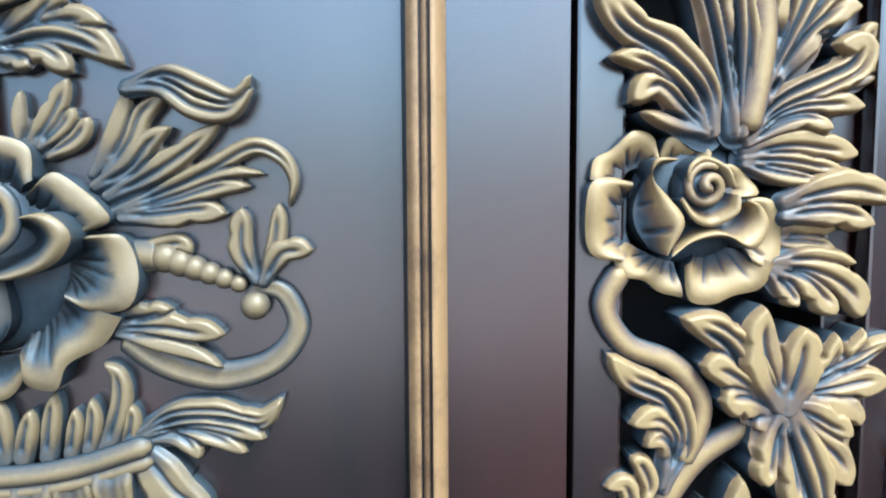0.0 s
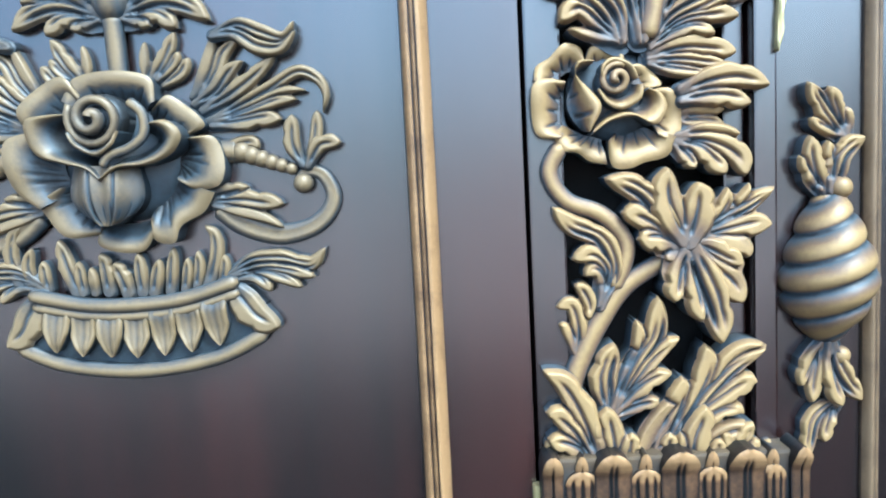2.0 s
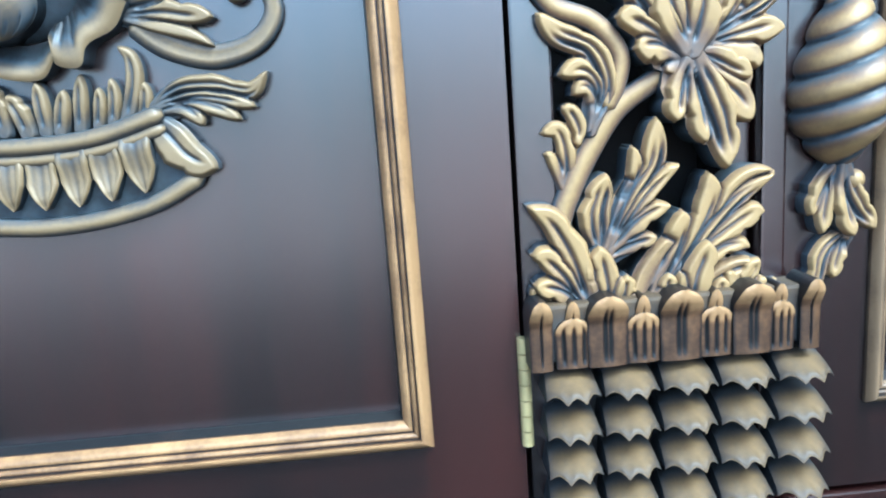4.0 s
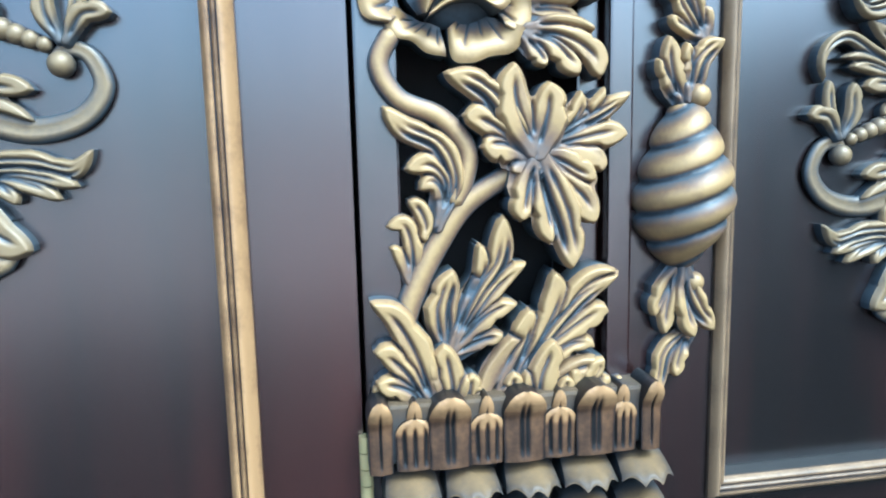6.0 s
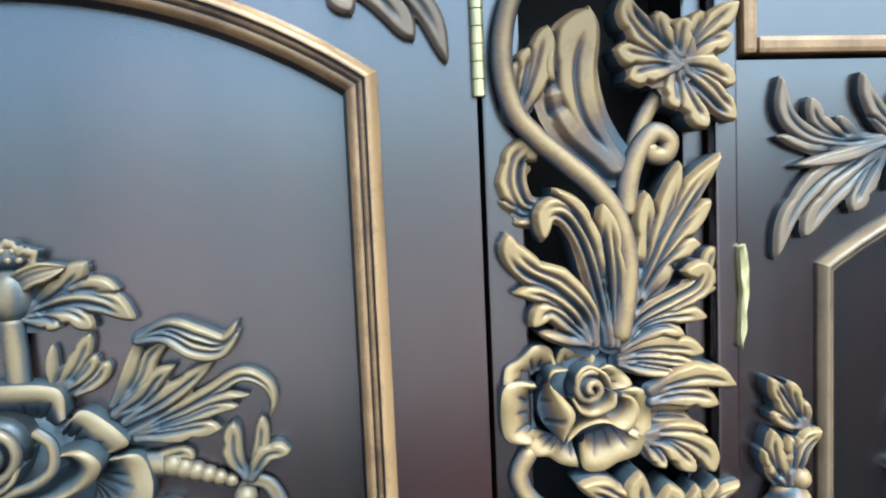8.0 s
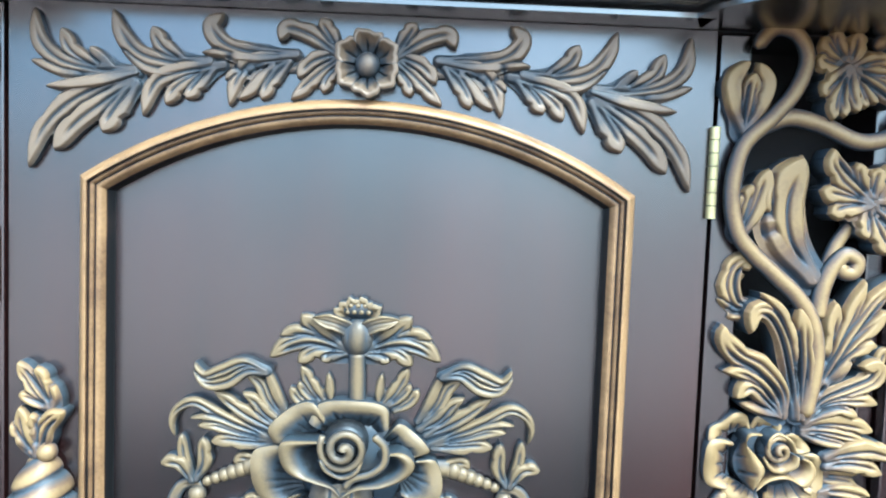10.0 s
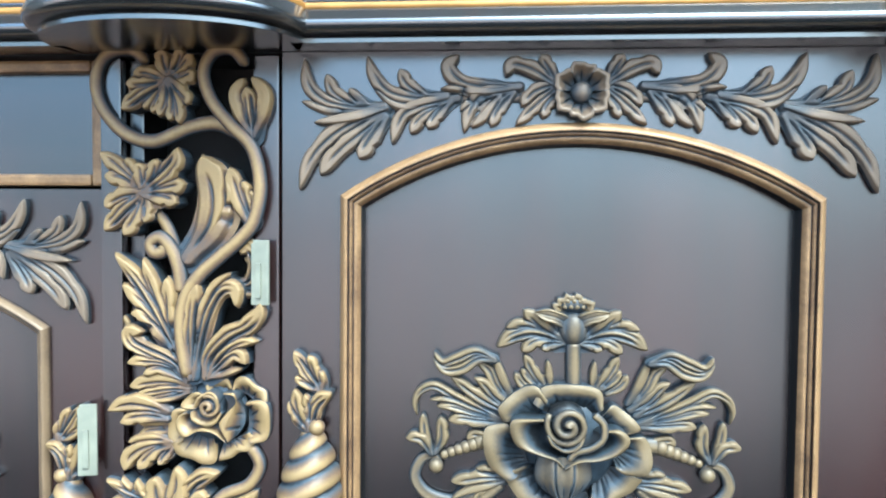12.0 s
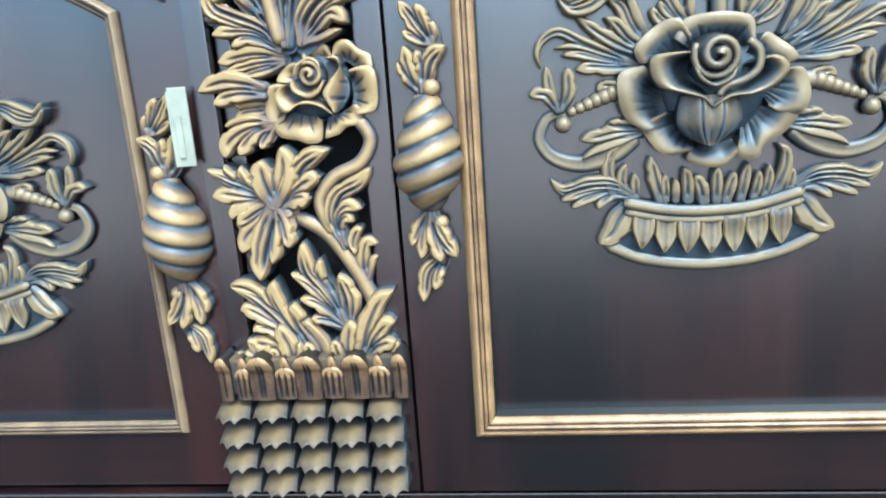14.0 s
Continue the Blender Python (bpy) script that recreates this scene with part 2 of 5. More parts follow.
def blade_grid(inside, pts, margin, step=0.00068):
    """A fine grid over the places where inside() is positive, its rim drawn onto the outline: faces and places."""
    low, high = pts.min(axis=0) - margin, pts.max(axis=0) + margin
    xs, zs = np.arange(low[0], high[0], step), np.arange(low[1], high[1], step)
    nx, nz = len(xs), len(zs)
    p = np.stack(np.meshgrid(xs, zs, indexing="ij"), axis=2).reshape(-1, 2)
    m = inside(p)
    on = (m > 0).reshape(nx, nz)
    cell = on[:-1, :-1] | on[1:, :-1] | on[:-1, 1:] | on[1:, 1:]
    ids = np.arange(nx * nz).reshape(nx, nz)
    quads = np.stack([ids[:-1, :-1], ids[1:, :-1], ids[1:, 1:], ids[:-1, 1:]], axis=2)[cell]
    used = np.unique(quads)
    rim = used[m[used] <= 0]
    q = p[rim]
    for _ in range(3):
        f, e = inside(q), 0.0001
        g = np.stack([(inside(q + (e, 0)) - f) / e, (inside(q + (0, e)) - f) / e], axis=1)
        q = q + np.clip(-f[:, None] * g / np.maximum((g ** 2).sum(axis=1), 0.2)[:, None], -step, step)
    p[rim] = q
    index = np.full(nx * nz, -1)
    index[used] = np.arange(len(used))
    return index[quads], p[used]


def blade_solid(p, quads, height, along, show, back):
    """The blade's face at its heights, with sides down to the height back."""
    top = np.stack([p[:, 0], -height, p[:, 1]], axis=1)
    count, seen = collections.Counter(), {}
    faces = [tuple(f) for f in quads.tolist()]
    for f in faces:
        for a, b in zip(f, f[1:] + f[:1]):
            count[(min(a, b), max(a, b))] += 1
            seen[(min(a, b), max(a, b))] = (a, b)
    border = [seen[e] for e, times in count.items() if times == 1]
    ring = sorted({i for e in border for i in e})
    place = {i: j for j, i in enumerate(ring)}
    n0, m0 = len(top), len(ring)
    low = top[ring].copy()
    low[:, 1] = np.maximum(low[:, 1], -back)
    for a, b in border:
        faces.append((n0 + place[b], n0 + place[a], n0 + m0 + place[a], n0 + m0 + place[b]))
    uv = np.stack([along, show], axis=1)
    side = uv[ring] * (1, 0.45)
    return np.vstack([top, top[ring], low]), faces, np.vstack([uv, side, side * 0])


def plume(k, fingers, h, lift, name="acanthus_leaf"):
    """A carved leaf of long fingers that run together at the root, with sharp cuts between them.
    Each finger: its line from root to tip, half its width, how it ends (p: pointed, r: round), its number of grooves."""
    key = (fingers, h, lift)
    if key not in LEAVES:
        full, foot = {"vine_leaf": (0.15, 0.72), "bud": (0.25, 0.60), "grass_blade": (0.0, 0.95)}.get(name, (0.0, 0.58))
        LEAVES[key] = plume_mesh(fingers, h, lift, full, foot)
    return k.add(name, *LEAVES[key])


def plume_mesh(fingers, h, lift, full, foot):
    """full: how far the web between the fingers reaches out beyond the usual; foot: a finger's width at its root."""
    u = np.linspace(0, 1, 41)
    lines, widths = [], []
    for spine, half, end, grooves in fingers:
        lines.append(spline(spine, 41)[0])
        if end == "r":
            w = (foot + (1 - foot) * smooth(0.0, 0.45, u)) * np.sqrt(np.clip(1 - np.clip((u - 0.52) / 0.48, 0, 1) ** 3.0, 0.01, 1))
        else:
            w = (foot + (1 - foot) * smooth(0.0, 0.40, u)) * np.clip(1 - np.clip((u - 0.44) / 0.56, 0, 1) ** 2.5, 0, 1) ** 0.68
        widths.append(1.08 * half * w + 0.00025)
    most = max(f[1] for f in fingers)
    core = np.mean([line[20] for line in lines], axis=0)

    def reach(p, i):
        """How far the places lie inside a finger, how far along it, and on which side (towards the leaf's middle: above 0)."""
        line = lines[i]
        d, at = to_line(p, line)
        j = np.minimum((at * 40).astype(int), 39)
        t, rel, run, ref = line[j + 1] - line[j], p - line[j], np.diff(line, axis=0), core - line[:-1]
        inward = 1 if (run[:, 0] * ref[:, 1] - run[:, 1] * ref[:, 0]).sum() > 0 else -1
        turn = inward * np.sign(t[:, 0] * rel[:, 1] - t[:, 1] * rel[:, 0])
        wide = np.interp(at, u, widths[i])
        if fingers[i][1] > 0.0040 and fingers[i][3]:
            # a tooth on the outer edge
            tooth = np.clip((at - 0.50) / 0.16, 0, 1) * (at < 0.66) + np.exp(-np.clip(at - 0.66, 0, 1) / 0.05) * (at >= 0.66)
            wide = wide * (1 - 0.30 * (tooth - 0.35) * (turn < 0) * smooth(0.42, 0.52, at) * (1 - smooth(0.85, 0.95, at)))
        return wide - d, at, turn * d / np.maximum(wide, 1e-5)

    def inside(p):
        m = np.full(len(p), -1.0)
        for i in range(len(lines)):
            q, at, side = reach(p, i)
            web = most * (0.06 + (0.36 if full else 0.26) * (1 - smooth(0.30 + full, 0.80 + full, at)))
            m = np.maximum(m, q) + web * np.clip(1 - np.abs(m - q) / (4 * web), 0, 1) ** 2
        return m

    quads, p = blade_grid(inside, np.vstack(lines), 1.4 * max(f[1] for f in fingers) + 0.0014)
    best, own = np.full(len(p), -9.0), np.zeros(len(p), dtype=int)
    where, side, second = np.zeros(len(p)), np.zeros(len(p)), np.full(len(p), -9.0)
    for i in range(len(lines)):
        q, at, turn = reach(p, i)
        up = q > best
        second = np.where(up, best, np.maximum(second, q))
        best = np.where(up, q, best)
        own, where, side = np.where(up, i, own), np.where(up, at, where), np.where(up, turn, side)
    half = np.array([f[1] for f in fingers])[own]
    grooves = np.array([f[3] for f in fingers])[own]
    body = np.clip(best / half.mean(), 0, 1)
    root, size = np.mean([line[0] for line in lines], axis=0), np.mean([np.linalg.norm(np.diff(line, axis=0), axis=1).sum() for line in lines])
    rise = smooth(0.06, 0.55, np.linalg.norm(p - root, axis=1) / size)
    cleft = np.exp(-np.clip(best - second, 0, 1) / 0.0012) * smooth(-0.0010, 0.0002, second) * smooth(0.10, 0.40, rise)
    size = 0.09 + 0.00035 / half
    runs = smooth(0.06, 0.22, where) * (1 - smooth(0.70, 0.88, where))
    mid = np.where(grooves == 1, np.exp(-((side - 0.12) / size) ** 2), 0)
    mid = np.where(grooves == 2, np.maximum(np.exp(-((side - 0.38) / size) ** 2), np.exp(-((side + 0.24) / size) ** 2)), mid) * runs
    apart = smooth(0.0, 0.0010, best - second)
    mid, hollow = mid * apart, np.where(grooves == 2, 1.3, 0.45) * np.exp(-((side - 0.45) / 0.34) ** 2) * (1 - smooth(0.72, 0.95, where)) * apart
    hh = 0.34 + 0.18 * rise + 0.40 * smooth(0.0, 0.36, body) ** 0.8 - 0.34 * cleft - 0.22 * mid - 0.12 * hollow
    # lower values along clefts, roots and hollows put their shade into the colour
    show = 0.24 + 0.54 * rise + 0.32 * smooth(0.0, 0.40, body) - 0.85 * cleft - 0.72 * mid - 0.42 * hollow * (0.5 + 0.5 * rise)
    return blade_solid(p, quads, lift + h * hh, where, np.clip(show, 0, 1.05), lift * 0.2 - 0.003)


def rose_petal(k, rim, root, top, low, lash=0):
    """A petal between its root and its rolled rim, the hollow's shade painted dark inside, rubbed bright on the rim,
    with fine cuts between.
    """
    nu, nv = 16, 33
    o, i = spline(rim, nv)[0], spline(root, nv)[0]
    u, v = np.linspace(0, 1, nu)[:, None], np.linspace(-1, 1, nv)[None, :]
    x, z = i[None, :, 0] + (o - i)[None, :, 0] * u, i[None, :, 1] + (o - i)[None, :, 1] * u
    on = 0.46 + 0.10 * np.sin(v * 6 + k.rng.random() * 6)
    cut = 0 * u * v
    if lash:
        cut = (1 - smooth(0.14, 0.36, np.abs(np.sin(v * lash * 1.45 + k.rng.random())))) * (1 - smooth(on, on + 0.20, u)) * smooth(0.05, 0.2, u)
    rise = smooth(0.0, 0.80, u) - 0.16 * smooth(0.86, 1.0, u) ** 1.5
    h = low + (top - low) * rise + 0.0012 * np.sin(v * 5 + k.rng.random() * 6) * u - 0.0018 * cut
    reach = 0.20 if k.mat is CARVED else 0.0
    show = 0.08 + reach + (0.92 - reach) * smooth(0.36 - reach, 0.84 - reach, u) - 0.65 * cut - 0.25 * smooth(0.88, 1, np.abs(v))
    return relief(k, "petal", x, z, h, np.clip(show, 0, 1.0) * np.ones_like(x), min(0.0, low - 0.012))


def stem(k, spine, r0, r1, lift, name="vine_stem", flat=0.85, groove=0.0):
    """A round stem along a curve, thinning from r0 to r1."""
    c, t, length = spline(spine, max(8, int(12 + 5 * len(spine))))
    n, seg = len(c), 22
    u = np.linspace(0, 1, n)
    r = r0 + (r1 - r0) * u
    r[0] *= 0.7
    r[-1] *= 0.45
    verts, uvs, faces = [], [], []
    for i in range(n):
        for j in range(seg):
            g = 2 * math.pi * j / seg
            side, up = math.sin(g) * r[i], math.cos(g)
            line = (up > 0) * math.exp(-((math.sin(g) - 0.42) / 0.13) ** 2)
            hh = lift + up * r[i] * flat * (1 - groove * math.exp(-(math.sin(g) / 0.25) ** 2) * (up > 0) - 0.14 * line)
            verts.append((c[i, 0] - t[i, 1] * side, -hh, c[i, 1] + t[i, 0] * side))
            uvs.append((u[i], 1.0 * max(0.0, up) ** 1.4 - 0.30 * line - groove * 0.5 * math.exp(-(math.sin(g) / 0.2) ** 2) * (up > 0)))
    for i in range(n - 1):
        for j in range(seg):
            a, b = i * seg + j, i * seg + (j + 1) % seg
            faces.append((a, b, b + seg, a + seg))
    faces.append(tuple(range(seg - 1, -1, -1)))
    faces.append(tuple((n - 1) * seg + j for j in range(seg)))
    return k.add(name, verts, faces, uvs)


def ball(k, x, z, r, lift, name="pearl"):
    bm = bmesh.new()
    bmesh.ops.create_uvsphere(bm, u_segments=16, v_segments=10, radius=r)
    verts = [(x + v.co.x, -lift + v.co.y, z + v.co.z) for v in bm.verts]
    uvs = [(0, 0.5 - 0.45 * v.co.y / r) for v in bm.verts]
    bm.verts.index_update()
    faces = [tuple(v.index for v in f.verts) for f in bm.faces]
    bm.free()
    return k.add(name, verts, faces, uvs)


def petal(k, cx, cz, ang, r0, r1, half, lift, rise, lash=7, dip=0.3, name="petal"):
    """A rose petal: rising from the heart to a rolled rim, with fine cuts near its root."""
    nu, nv = 18, 41
    u, v = np.linspace(0, 1, nu)[:, None], np.linspace(-1, 1, nv)[None, :]
    g = radians(ang) + radians(half) * v * (0.75 + 0.25 * u)
    edge = 1 - 0.14 * np.abs(v) ** 4 + 0.05 * np.cos(v * 4.4 + k.rng.random() * 6) + 0.025 * np.cos(v * 9 + k.rng.random() * 6)
    r = r0 + (r1 * edge - r0) * u
    x, z = cx + r * np.cos(g), cz + r * np.sin(g)
    roll = smooth(0.0, 0.85, u) - 0.10 * smooth(0.9, 1.0, u)
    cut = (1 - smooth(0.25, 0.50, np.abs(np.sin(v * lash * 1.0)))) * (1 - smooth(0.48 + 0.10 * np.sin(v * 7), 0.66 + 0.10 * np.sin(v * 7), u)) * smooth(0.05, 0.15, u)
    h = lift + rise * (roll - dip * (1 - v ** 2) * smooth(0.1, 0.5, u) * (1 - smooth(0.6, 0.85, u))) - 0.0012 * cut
    # darker towards the root: shade of the cup put into the mask
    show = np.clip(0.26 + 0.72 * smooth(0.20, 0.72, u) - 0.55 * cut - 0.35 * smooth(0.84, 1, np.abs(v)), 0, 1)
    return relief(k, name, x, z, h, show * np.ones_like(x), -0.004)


def spiral(k, cx, cz, size, turns, r, lift, rise, start=0.0):
    n, seg = int(18 * turns) + 6, 10
    s = np.linspace(0, 1, n)
    g = start + s * turns * 2 * math.pi
    rad = size * (1 - s) ** 0.8 + r * 0.2
    c = np.stack([cx + rad * np.cos(g), cz + rad * np.sin(g)], axis=1)
    t = np.gradient(c, axis=0)
    t /= np.maximum(np.linalg.norm(t, axis=1), 1e-9)[:, None]
    verts, uvs, faces = [], [], []
    for i in range(n):
        rr = r * (0.7 + 0.3 * s[i])
        for j in range(seg):
            q = 2 * math.pi * j / seg
            verts.append((c[i, 0] - t[i, 1] * math.sin(q) * rr, -(lift + rise * s[i] + math.cos(q) * rr * 1.2), c[i, 1] + t[i, 0] * math.sin(q) * rr))
            uvs.append((s[i], 0.42 + 0.5 * math.cos(q)))
    for i in range(n - 1):
        for j in range(seg):
            a, b = i * seg + j, i * seg + (j + 1) % seg
            faces.append((a, b, b + seg, a + seg))
    faces.append(tuple(range(seg - 1, -1, -1)))
    faces.append(tuple((n - 1) * seg + j for j in range(seg)))
    return k.add("rose_heart", verts, faces, uvs)


def dome(k, name, cx, cz, rx, rz, lift, rise, ribs=0, tone=1.0, flatten=2.0):
    """A swelling boss, with upright ribs when asked for."""
    nu, nv = 14, 29
    u, g = np.linspace(0.001, 1, nu)[:, None], np.linspace(0, 2 * math.pi, nv)[None, :]
    x, z = cx + rx * u * np.cos(g), cz + rz * u * np.sin(g)
    rib = np.abs(np.cos((x - cx) / rx * ribs)) ** 0.6 if ribs else np.ones_like(x)
    h = np.clip(1 - u ** flatten, 0, 1) ** 0.5
    return relief(k, name, x, z, lift + rise * h * (0.86 + 0.14 * rib), tone * (0.25 + 0.6 * h) * (0.35 + 0.65 * rib), -0.004)


def tulip(k):
    """The closed cup under the rose's heart: three overlapping petals with fine cuts above their rims."""
    u, v = np.linspace(0, 1, 28)[:, None], np.linspace(-1, 1, 57)[None, :]
    wide = 0.0215 * (0.86 + 0.14 * np.sin(math.pi * u)) * np.sqrt(np.clip(1 - 0.80 * np.clip((u - 0.45) / 0.55, 0, 1) ** 2.6, 0, 1))
    x, z = -0.0060 + wide * v + 0 * u, 0.0690 - 0.0340 * u + 0.0030 * v ** 2 * u
    seam = np.exp(-((v + 0.34 - 0.10 * u) / 0.035) ** 2) + np.exp(-((v - 0.40 + 0.12 * u) / 0.035) ** 2)
    lash = (1 - smooth(0.10, 0.34, np.abs(np.sin(v * 13)))) * smooth(0.60, 0.74, u + 0.08 * np.sin(v * 9)) * (1 - smooth(0.90, 0.97, u))
    fold = 1 - 0.10 * np.cos((v + 0.03) * 8.6)
    h = 0.009 + 0.017 * np.sqrt(np.clip(1 - 0.82 * v ** 2, 0, 1)) * (0.70 + 0.30 * np.sin(math.pi * (0.15 + 0.75 * u))) * fold - 0.0022 * np.clip(seam, 0, 1) - 0.0010 * lash
    show = 0.80 - 0.30 * np.abs(v) ** 3 - 0.75 * np.clip(seam, 0, 1) - 0.60 * lash - 0.20 * smooth(0.5, 0.8, u) + 0.25 * smooth(0.88, 0.97, u)
    return relief(k, "petal", x, z, h, np.clip(show, 0, 1) * np.ones_like(x), 0.0)


def rose_side(k):
    """The open rose of the pierced posts: broad outer petals, rolled lips and a coiled heart."""
    dome(k, "rose_core", -0.0215, 0.594, 0.026, 0.026, 0.004, 0.008, 0, 0.45)
    rose_petal(k, ((-0.066, 0.603), (-0.064, 0.611), (-0.057, 0.615), (-0.049, 0.622), (-0.040, 0.620), (-0.037, 0.611)), ((-0.053, 0.602), (-0.050, 0.605), (-0.047, 0.607), (-0.042, 0.608)), .013, .007, 5)
    rose_petal(k, ((-0.037, 0.613), (-0.033, 0.620), (-0.019, 0.618), (-0.016, 0.613), (-0.019, 0.608)), ((-0.034, 0.607), (-0.030, 0.608), (-0.025, 0.608), (-0.022, 0.607)), .012, .007, 5)
    rose_petal(k, ((-0.016, 0.606), (-0.009, 0.609), (0.000, 0.604), (0.004, 0.597), (-0.005, 0.595)), ((-0.018, 0.603), (-0.016, 0.601), (-0.014, 0.600), (-0.011, 0.597)), .013, .008, 5)
    rose_petal(k, ((-0.004, 0.595), (0.008, 0.595), (0.014, 0.588), (0.015, 0.573), (0.009, 0.566), (0.002, 0.569)), ((-0.005, 0.590), (-0.003, 0.586), (-0.002, 0.581), (-0.001, 0.577)), .013, .007, 6)
    rose_petal(k, ((0.012, 0.568), (0.007, 0.558), (-0.006, 0.555), (-0.015, 0.552), (-0.024, 0.554), (-0.026, 0.568)), ((-0.002, 0.574), (-0.008, 0.575), (-0.014, 0.575), (-0.019, 0.574)), .014, .006, 5)
    rose_petal(k, ((-0.027, 0.555), (-0.036, 0.557), (-0.043, 0.562), (-0.051, 0.564), (-0.056, 0.572), (-0.051, 0.578)), ((-0.029, 0.569), (-0.034, 0.571), (-0.039, 0.572), (-0.042, 0.574)), .013, .008, 6)
    rose_petal(k, ((-0.054, 0.570), (-0.065, 0.573), (-0.068, 0.585), (-0.067, 0.600), (-0.060, 0.604), (-0.049, 0.602)), ((-0.047, 0.576), (-0.049, 0.582), (-0.049, 0.588), (-0.049, 0.596)), .015, .007, 5)
    rose_petal(k, ((-0.034, 0.611), (-0.043, 0.611), (-0.044, 0.604), (-0.036, 0.595), (-0.031, 0.586), (-0.037, 0.573)), ((-0.037, 0.608), (-0.041, 0.606), (-0.046, 0.598), (-0.048, 0.590), (-0.046, 0.582), (-0.040, 0.574)), .023, .012, 4)
    rose_petal(k, ((-0.037, 0.571), (-0.026, 0.578), (-0.013, 0.580), (-0.002, 0.575), (0.005, 0.584), (0.002, 0.592), (-0.005, 0.595)), ((-0.032, 0.579), (-0.024, 0.585), (-0.017, 0.586), (-0.011, 0.585), (-0.007, 0.587), (-0.006, 0.590), (-0.008, 0.592)), .022, .013, 0)
    rose_petal(k, ((-0.033, 0.595), (-0.028, 0.587), (-0.019, 0.584), (-0.010, 0.589), (-0.008, 0.596)), ((-0.030, 0.598), (-0.026, 0.594), (-0.020, 0.592), (-0.015, 0.594), (-0.014, 0.598)), .023, .017, 0)
    rose_petal(k, ((-0.030, 0.597), (-0.031, 0.607), (-0.024, 0.612), (-0.015, 0.608), (-0.011, 0.600)), ((-0.026, 0.598), (-0.027, 0.603), (-0.023, 0.606), (-0.018, 0.604), (-0.016, 0.599)), .024, .018, 0)
    dome(k, "rose_core", -0.0229, 0.599, 0.0105, 0.0100, 0.014, 0.008, 0, 0.35)
    spiral(k, -0.0229, 0.600, 0.0082, 1.5, 0.0024, 0.021, 0.005, 1.0)


def post_carving(k):
    """Pierced carving of a post: vine, buds, leaves and a rose; the origin lies on the post's axis at floor height."""
    stem(k, ((-0.0036, 0.6220), (0.0000, 0.6405), (0.0020, 0.6592), (0.0004, 0.6755), (-0.0051, 0.6905), (-0.0155, 0.7036), (-0.0298, 0.7161), (-0.0451, 0.7293), (-0.0565, 0.7440), (-0.0612, 0.7700), (-0.055, 0.799), (-0.038, 0.817), (-0.023, 0.836), (-0.017, 0.857), (-0.025, 0.872), (-0.040, 0.874), (-0.051, 0.862)), .0060, .005, .015)
    stem(k, ((-0.043, 0.812), (-0.024, 0.819), (-0.002, 0.815), (0.025, 0.805), (0.048, 0.811), (0.066, 0.830), (0.072, 0.852), (0.064, 0.871), (0.044, 0.876), (0.030, 0.866)), .0062, .005, .010)
    # feathered leaves of the fan over the rose
    plume(k, ((((-0.0026, 0.6213), (0.0107, 0.6503), (0.0222, 0.6728), (0.0366, 0.6952), (0.0563, 0.7182)), 0.0075, 'p', 2), (((0.0054, 0.6343), (0.0115, 0.6584), (0.0124, 0.6788), (0.0133, 0.6992)), 0.0063, 'r', 1), (((0.0018, 0.6319), (0.0161, 0.6690), (0.0257, 0.6931), (0.0328, 0.7145)), 0.0070, 'p', 1), (((0.0057, 0.6397), (0.0248, 0.6685), (0.0405, 0.6854), (0.0492, 0.6934)), 0.0062, 'r', 1), (((0.0032, 0.6358), (0.0198, 0.6578), (0.0336, 0.6693), (0.0426, 0.6706)), 0.0065, 'r', 1), (((-0.0002, 0.6279), (0.0105, 0.6476), (0.0228, 0.6595), (0.0369, 0.6638)), 0.0044, 'p', 0)), 0.013, 0.006)
    plume(k, ((((-0.0091, 0.6214), (-0.0131, 0.6494), (-0.0210, 0.6756), (-0.0311, 0.6903), (-0.0415, 0.6904), (-0.0440, 0.6768)), 0.0068, 'r', 2), (((-0.0109, 0.6384), (-0.0158, 0.6685), (-0.0246, 0.6889), (-0.0379, 0.7034)), 0.0063, 'p', 1), (((-0.0063, 0.6211), (-0.0065, 0.6543), (-0.0086, 0.6761), (-0.0125, 0.6946)), 0.0064, 'r', 2)), 0.013, 0.009)
    plume(k, ((((-0.0176, 0.6221), (-0.0200, 0.6378), (-0.0343, 0.6532), (-0.0509, 0.6624), (-0.0600, 0.6715), (-0.0621, 0.6811)), 0.0072, 'r', 2), (((-0.0195, 0.6223), (-0.0297, 0.6386), (-0.0442, 0.6491), (-0.0598, 0.6506)), 0.0054, 'p', 1), (((-0.0196, 0.6218), (-0.0287, 0.6318), (-0.0406, 0.6408), (-0.0512, 0.6332)), 0.0057, 'r', 1), (((-0.0196, 0.6207), (-0.0320, 0.6245), (-0.0468, 0.6291)), 0.0033, 'p', 0)), 0.012, 0.008)
    plume(k, ((((-0.0400, 0.6919), (-0.0515, 0.6947), (-0.0567, 0.7054), (-0.0554, 0.7171), (-0.0486, 0.7228), (-0.0441, 0.7179)), 0.0073, 'r', 2), (((-0.0410, 0.6901), (-0.0522, 0.6934), (-0.0642, 0.6977)), 0.0040, 'p', 1), (((-0.0411, 0.6883), (-0.0499, 0.6867), (-0.0569, 0.6860)), 0.0030, 'p', 0)), 0.01, 0.004)
    plume(k, ((((0.0476, 0.6441), (0.0513, 0.6556), (0.0547, 0.6637), (0.0601, 0.6639)), 0.0039, 'r', 1), (((0.0469, 0.6420), (0.0548, 0.6497), (0.0600, 0.6563)), 0.0039, 'r', 0), (((0.0454, 0.6415), (0.0530, 0.6443), (0.0582, 0.6456)), 0.0027, 'p', 0)), 0.006, 0.001)
